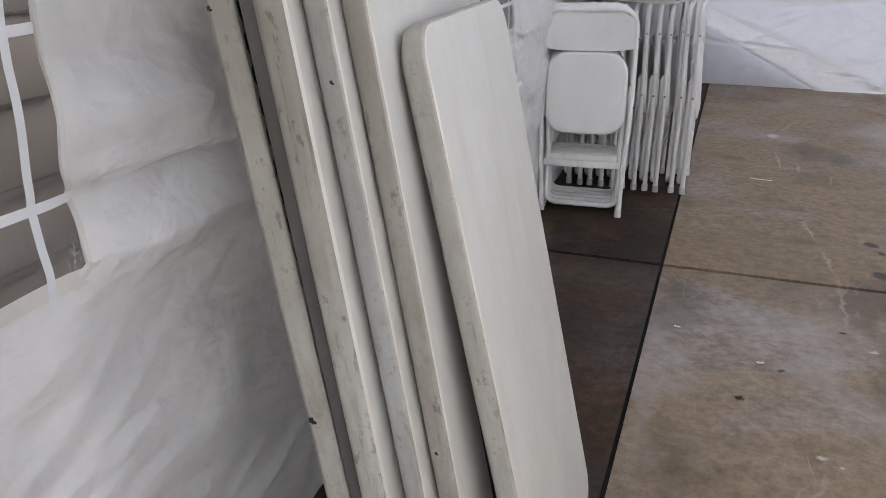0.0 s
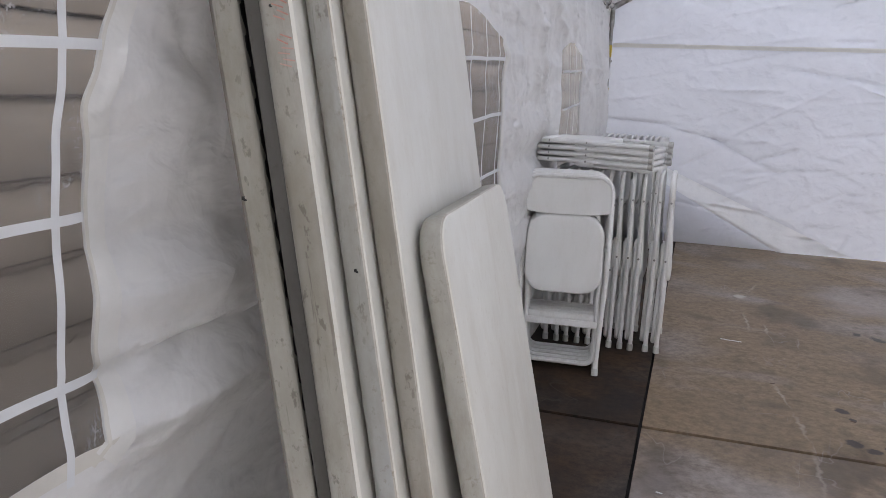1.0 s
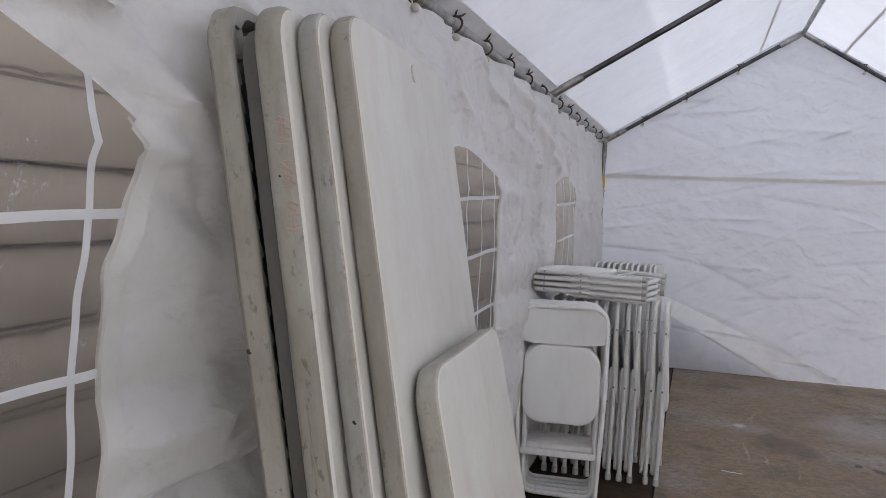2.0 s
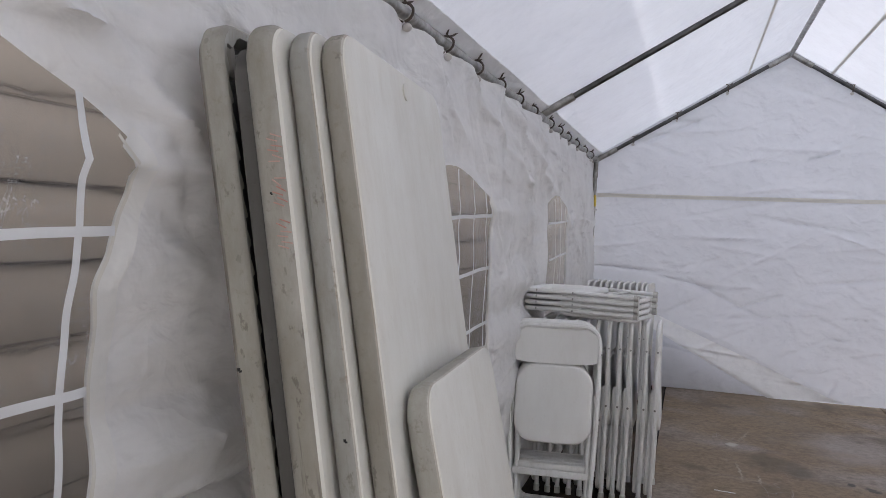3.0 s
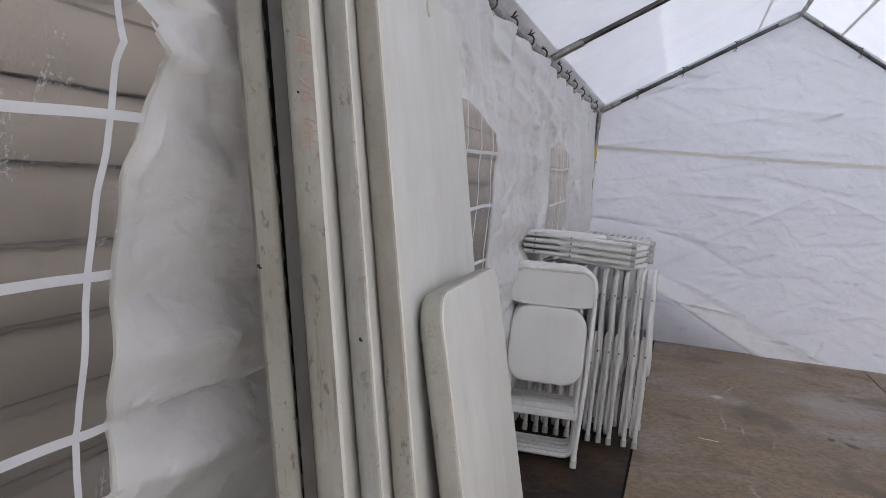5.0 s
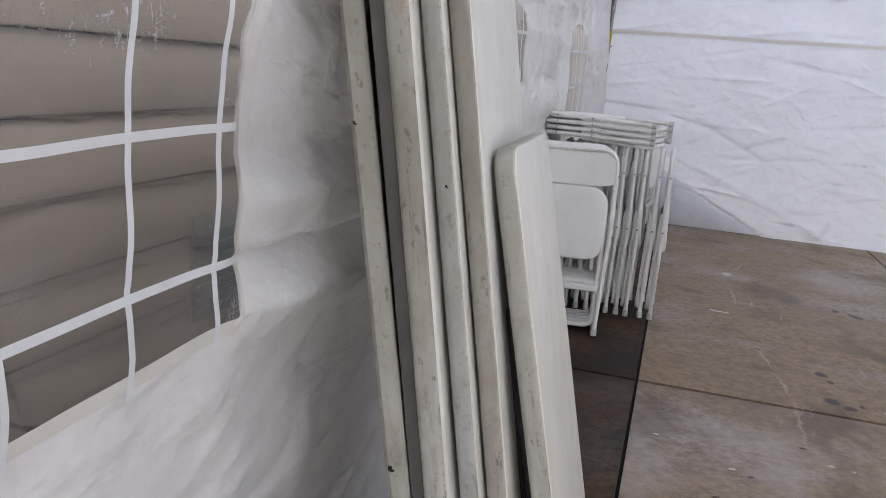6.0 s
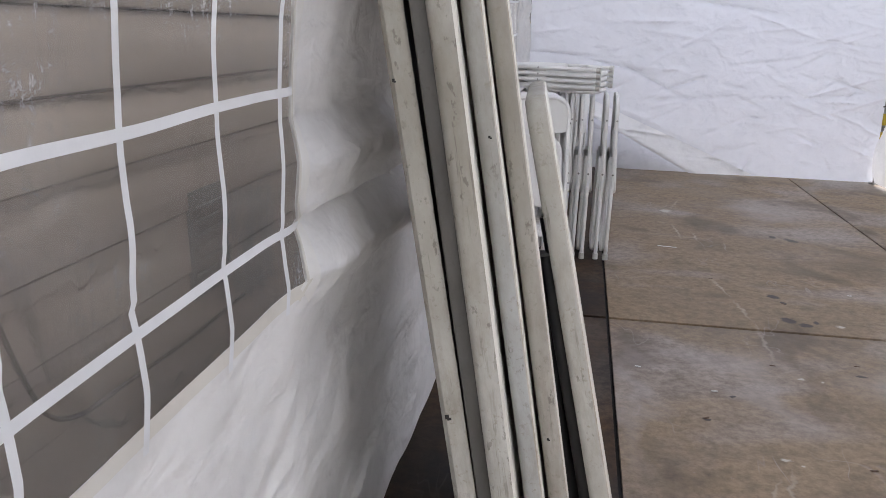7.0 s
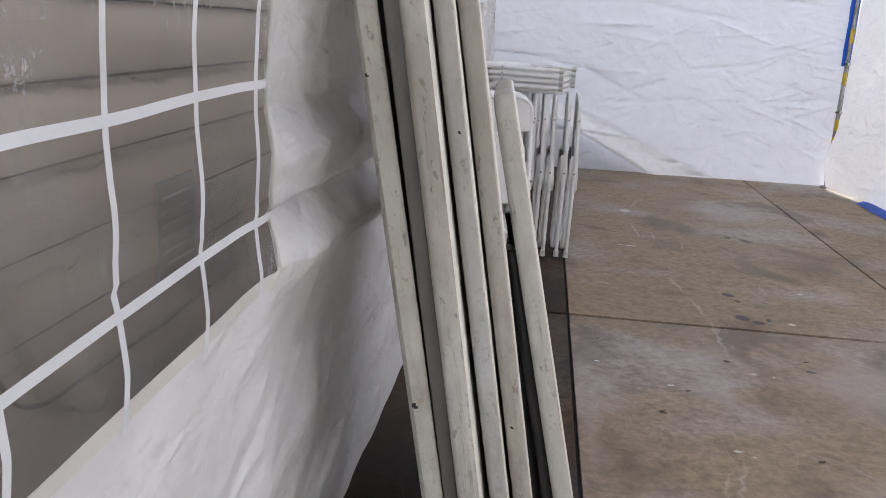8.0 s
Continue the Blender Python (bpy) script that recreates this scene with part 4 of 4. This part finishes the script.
t5 = table("small pale folding table with dark folded legs, leaning on taller ones", 0.0, -2.05, 2.9, 12.6, 0.535, 1.140, 0.043, legs=True)


def mark(name, t, bmx, material, label):
    part(name, bmx, material, t, label)


# round plug on the broad side of the tallest outer table
bm = bmesh.new()
tube(bm, [(-0.004, 0.37, 1.640), (0.0030, 0.37, 1.640)], 0.0165, 18)
mark("plug", t4, bm, TABLE_TOP, "round plastic plug")
# illegible red writing as plain strokes
for k in range(11):
    z = 1.345 + k * 0.0155
    if k in (3, 7):
        continue
    bm = bmesh.new()
    for q in range(2):
        a = 20 + 55 * n3(k * 1.9, q * 3.1)
        m = pose(-0.020 + 0.006 * q, -0.0006, z + 0.006 * q - 0.004, 0, a, 0)
        box(bm, (-0.0085, -0.0005, -0.0009), (0.0085, 0.0004, 0.0009), m=m)
    mark("marker_stroke", t2, bm, RED_INK, "faded red stroke")
for t, z, x, s in ((t1, 0.525, -0.030, 0.006), (t1, 1.16, -0.034, 0.0035), (t3, 1.065, -0.017, 0.003), (t4, 0.475, -0.026, 0.003), (t2, 1.42, -0.030, 0.002)):
    bm = bmesh.new()
    box(bm, (x - s, -0.0008, z - s * 0.7), (x + s * 0.3, 0.0004, z + s * 0.8), 0.0003)
    box(bm, (x - s * 0.4, -0.0008, z - s * 1.2), (x + s * 0.9, 0.0004, z - s * 0.3), 0.0003)
    mark("chip", t, bm, BLACK_MARK, "small dark chip")


# ---- folding chairs ----
def chair(label, group, m, seat_swing=0.0, tall=1.0):
    """A folded chair: x across, y through it (its front looks along -y), z up, feet at z 0."""
    c = thing("folding_chair", label, "folding chair", group, m=m)
    R = 0.0115
    hw, fw = 0.207, 0.180
    main = fillet([(-fw, 0.004, 0.02), (-hw, 0.0, 0.52), (-hw, 0.004, 0.925), (hw, 0.004, 0.925), (hw, 0.0, 0.52), (fw, 0.004, 0.02)], 0.085, 7)
    part("back_frame", tube(bmesh.new(), main, R, 8), CHAIR_TUBE, c)
    lw = 0.166
    rear = fillet([(-lw - 0.012, 0.020, 0.58), (-lw, 0.022, 0.33), (-lw, 0.026, 0.045), (lw, 0.026, 0.045), (lw, 0.022, 0.33), (lw + 0.012, 0.020, 0.58)], 0.055, 6)
    part("leg_frame", tube(bmesh.new(), rear, R, 8), CHAIR_TUBE, c)
    for z, y in ((0.235, -0.004), (0.262, 0.022)):
        b = bmesh.new()
        box(b, (-lw - 0.012, y - 0.005, z - 0.016), (lw + 0.012, y + 0.005, z + 0.016), 0.004)
        part("crossbar", b, CHAIR_TUBE, c)
    # backrest, curved across, filling the frame's bend
    b = bmesh.new()
    nx, nz = 12, 5
    grid = []
    for s, off in ((0, -0.007), (1, 0.007)):
        rows = []
        for j in range(nz + 1):
            v = j / nz
            row = []
            for i in range(nx + 1):
                u = -1 + 2 * i / nx
                z = 0.758 + 0.156 * v - 0.012 * (1 - abs(u) ** 4) * (1 - v)
                lim = hw - 0.004 - (0.055 * max(0.0, (z - 0.865) / 0.05) ** 2 if z > 0.865 else 0.0)
                row.append(b.verts.new((u * lim, 0.010 * (1 - u * u) + off + 0.002, z)))
            rows.append(row)
        grid.append(rows)
    f, k = grid
    for rows in (f, k):
        for j in range(nz):
            for i in range(nx):
                b.faces.new((rows[j][i], rows[j][i + 1], rows[j + 1][i + 1], rows[j + 1][i]))
    rim = lambda rows: rows[0] + [r[-1] for r in rows[1:]] + rows[-1][-2::-1] + [r[0] for r in rows[-2:0:-1]]
    p, q = rim(f), rim(k)
    for i in range(len(p)):
        b.faces.new((p[i], p[(i + 1) % len(p)], q[(i + 1) % len(p)], q[i]))
    part("backrest", b, CHAIR_WHITE, c)
    # seat: rounded plate with a turned-down rim
    sw, sl, z0 = 0.366, 0.366, 0.374
    loops = []
    for d, y in ((0.004, 0.012), (0.0, 0.006), (0.0, -0.006), (0.004, -0.011), (0.012, -0.013), (0.05, -0.012), (0.10, -0.009)):
        o = shrink(round_rect(sw, sl, 0.095, 8, -sw / 2, z0), d, sw, sl, -sw / 2, z0)
        loops.append([(x, y, z) for x, z in o])
    s = loft(bmesh.new(), loops)
    if seat_swing:
        bmesh.ops.rotate(s, cent=(0, 0, z0 + sl * 0.7), matrix=Matrix.Rotation(radians(seat_swing), 3, "X"), verts=s.verts)
    part("seat", s, CHAIR_WHITE, c)
    for x in (-1, 1):
        b = tube(bmesh.new(), [(x * fw, 0.004, 0.0), (x * fw, 0.004, 0.006), (x * fw * 1.002, 0.004, 0.034)], 0.0155, 10)
        part("foot_cap", b, CAP_WHITE, c, "rubber foot cap")
        for z in (0.50, 0.80):
            part("rivet", tube(bmesh.new(), [(x * (hw + 0.008), 0.0, z), (x * (hw + 0.0145), 0.0, z)], 0.0055, 8), STEEL, c)
        b = bmesh.new()
        box(b, (x * (hw - 0.012) - 0.006, 0.004, 0.44), (x * (hw - 0.012) + 0.006, 0.024, 0.60), 0.003)
        part("hinge_plate", b, CHAIR_TUBE, c)
    if tall != 1.0:
        for child in c.children:
            for v in child.data.vertices:
                v.co.z *= tall
    return c


front = chair("white folding chair, folded, leaning on other chairs", "folded chairs facing out", pose(-0.424, 0.500, 0.002, -9.5, -2.2, -3), tall=0.988)
for k in range(1, 5):
    copy_thing(front, pose(-0.424 - 0.006 * k, 0.500 + 0.054 * k, 0.002, -9.5 + 2.1 * k, -2.2 + 0.5 * n3(k, 3), -3 + 1.2 * n3(k * 2.1, 1)))
side_on = chair("white folding chair, folded, standing edge-on in a row", "row of folded chairs", pose(0.012, 1.165, 0.001, 0, 0, 90), seat_swing=-3.5, tall=0.97)
for k in range(1, 11):
    gap = 0.055 * k + (0.02 if k > 1 else 0.0)
    copy_thing(side_on, pose(0.012 - gap, 1.165 + 0.02 * n3(k * 1.3, 2), 0.001, 1.2 * n3(k, 4), 0.8 * n3(k * 2, 5), 90 + 3 * n3(k * 1.7, 6)))
far = chair("white folding chair, folded, in a row by the end wall", "row of folded chairs at the end wall", pose(-0.15, 3.76, 0.001, 0, 0, 84))
for k in range(1, 11):
    copy_thing(far, pose(-0.15 - 0.048 * k, 3.76 + 0.02 * n3(k, 8), 0.001, n3(k, 9), 0.5 * n3(k * 2, 5), 88 + 3 * n3(k * 1.7, 3)))
flat = chair("small white folding chair lying flat on the standing chairs", "chairs lying on the row", Matrix(), tall=0.66)


def laid(x, y, z, turn):
    """Lying on its back frame with the top towards the tent wall."""
    c, q = math.cos(radians(turn)), math.sin(radians(turn))
    return Matrix(((q, 0, -c, x), (c, 0, q, y), (0, -1, 0, z), (0, 0, 0, 1)))


flat.matrix_basis = laid(-0.055, 1.105, 0.948, 12)
for k in range(1, 4):
    copy_thing(flat, laid(-0.055 + 0.014 * n3(k, 2), 1.105 + 0.014 * n3(k, 3), 0.948 + 0.031 * k, 12 + 2.0 * n3(k * 1.4, 7)))


# ---- small things on the floor and outside ----
def strip_thing(name, label, category, x, y, rz, l, w, material):
    t = thing(name, label, category, m=pose(x, y, 0.001, 0, 0, rz))
    bm = bmesh.new()
    rows = []
    for k in range(7):
        u = k / 6 - 0.5
        rows.append([bm.verts.new((u * l, s * w / 2 * (1 - 0.3 * abs(u)), 0.001 + 0.004 * (0.5 + 0.5 * n3(k * 0.8, x * 9)))) for s in (-1, 1)])
    for a, b in zip(rows, rows[1:]):
        bm.faces.new((a[0], a[1], b[1], b[0]))
    ob = solid_sheet(part("sheet", bm, material, t), 0.0008)
    return t


strip_thing("paper_strip", "narrow torn strip of white paper on the concrete", "paper strip", 0.385, 1.38, -8, 0.11, 0.014, PAPER)
for k, (x, y) in enumerate(((0.10, -0.55), (0.62, -0.42), (0.84, 0.40), (0.36, -0.72), (0.95, -0.35), (0.55, 0.75), (1.2, 0.62), (0.30, -0.95), (0.75, -1.2))):
    strip_thing("leaf_scrap", "small dry leaf scrap on the concrete", "leaf scrap", x, y, 70 * n3(k, 3.3), 0.022 + 0.01 * n3(k, 1), 0.010, DRY_LEAF if k % 3 else PAPER)
vent = thing("wall_vent", "blue-grey louvred vent on the siding", "vent", m=pose(-1.186, -1.47, 0.645))
bm = bmesh.new()
box(bm, (-0.014, -0.12, -0.15), (0.004, 0.12, 0.15), 0.004)
part("frame", bm, VENT_GREY, vent)
for k in range(7):
    bm = bmesh.new()
    box(bm, (0.004, -0.10, -0.125 + k * 0.037), (0.016, 0.10, -0.115 + k * 0.037), 0.002)
    part("slat", bm, VENT_GREY, vent)
cable = thing("cable", "black cable drooping along the siding", "cable")
pts = fillet([(-1.184, -2.410, 0.88), (-1.184, -2.314, 0.609), (-1.184, -2.240, 0.462), (-1.184, -2.140, 0.418), (-1.184, -1.900, 0.412), (-1.184, -1.60, 0.400), (-1.184, -1.25, 0.409)], 0.06, 6)
part("cord", tube(bmesh.new(), pts, 0.0055, 8), BLACK_METAL, cable)
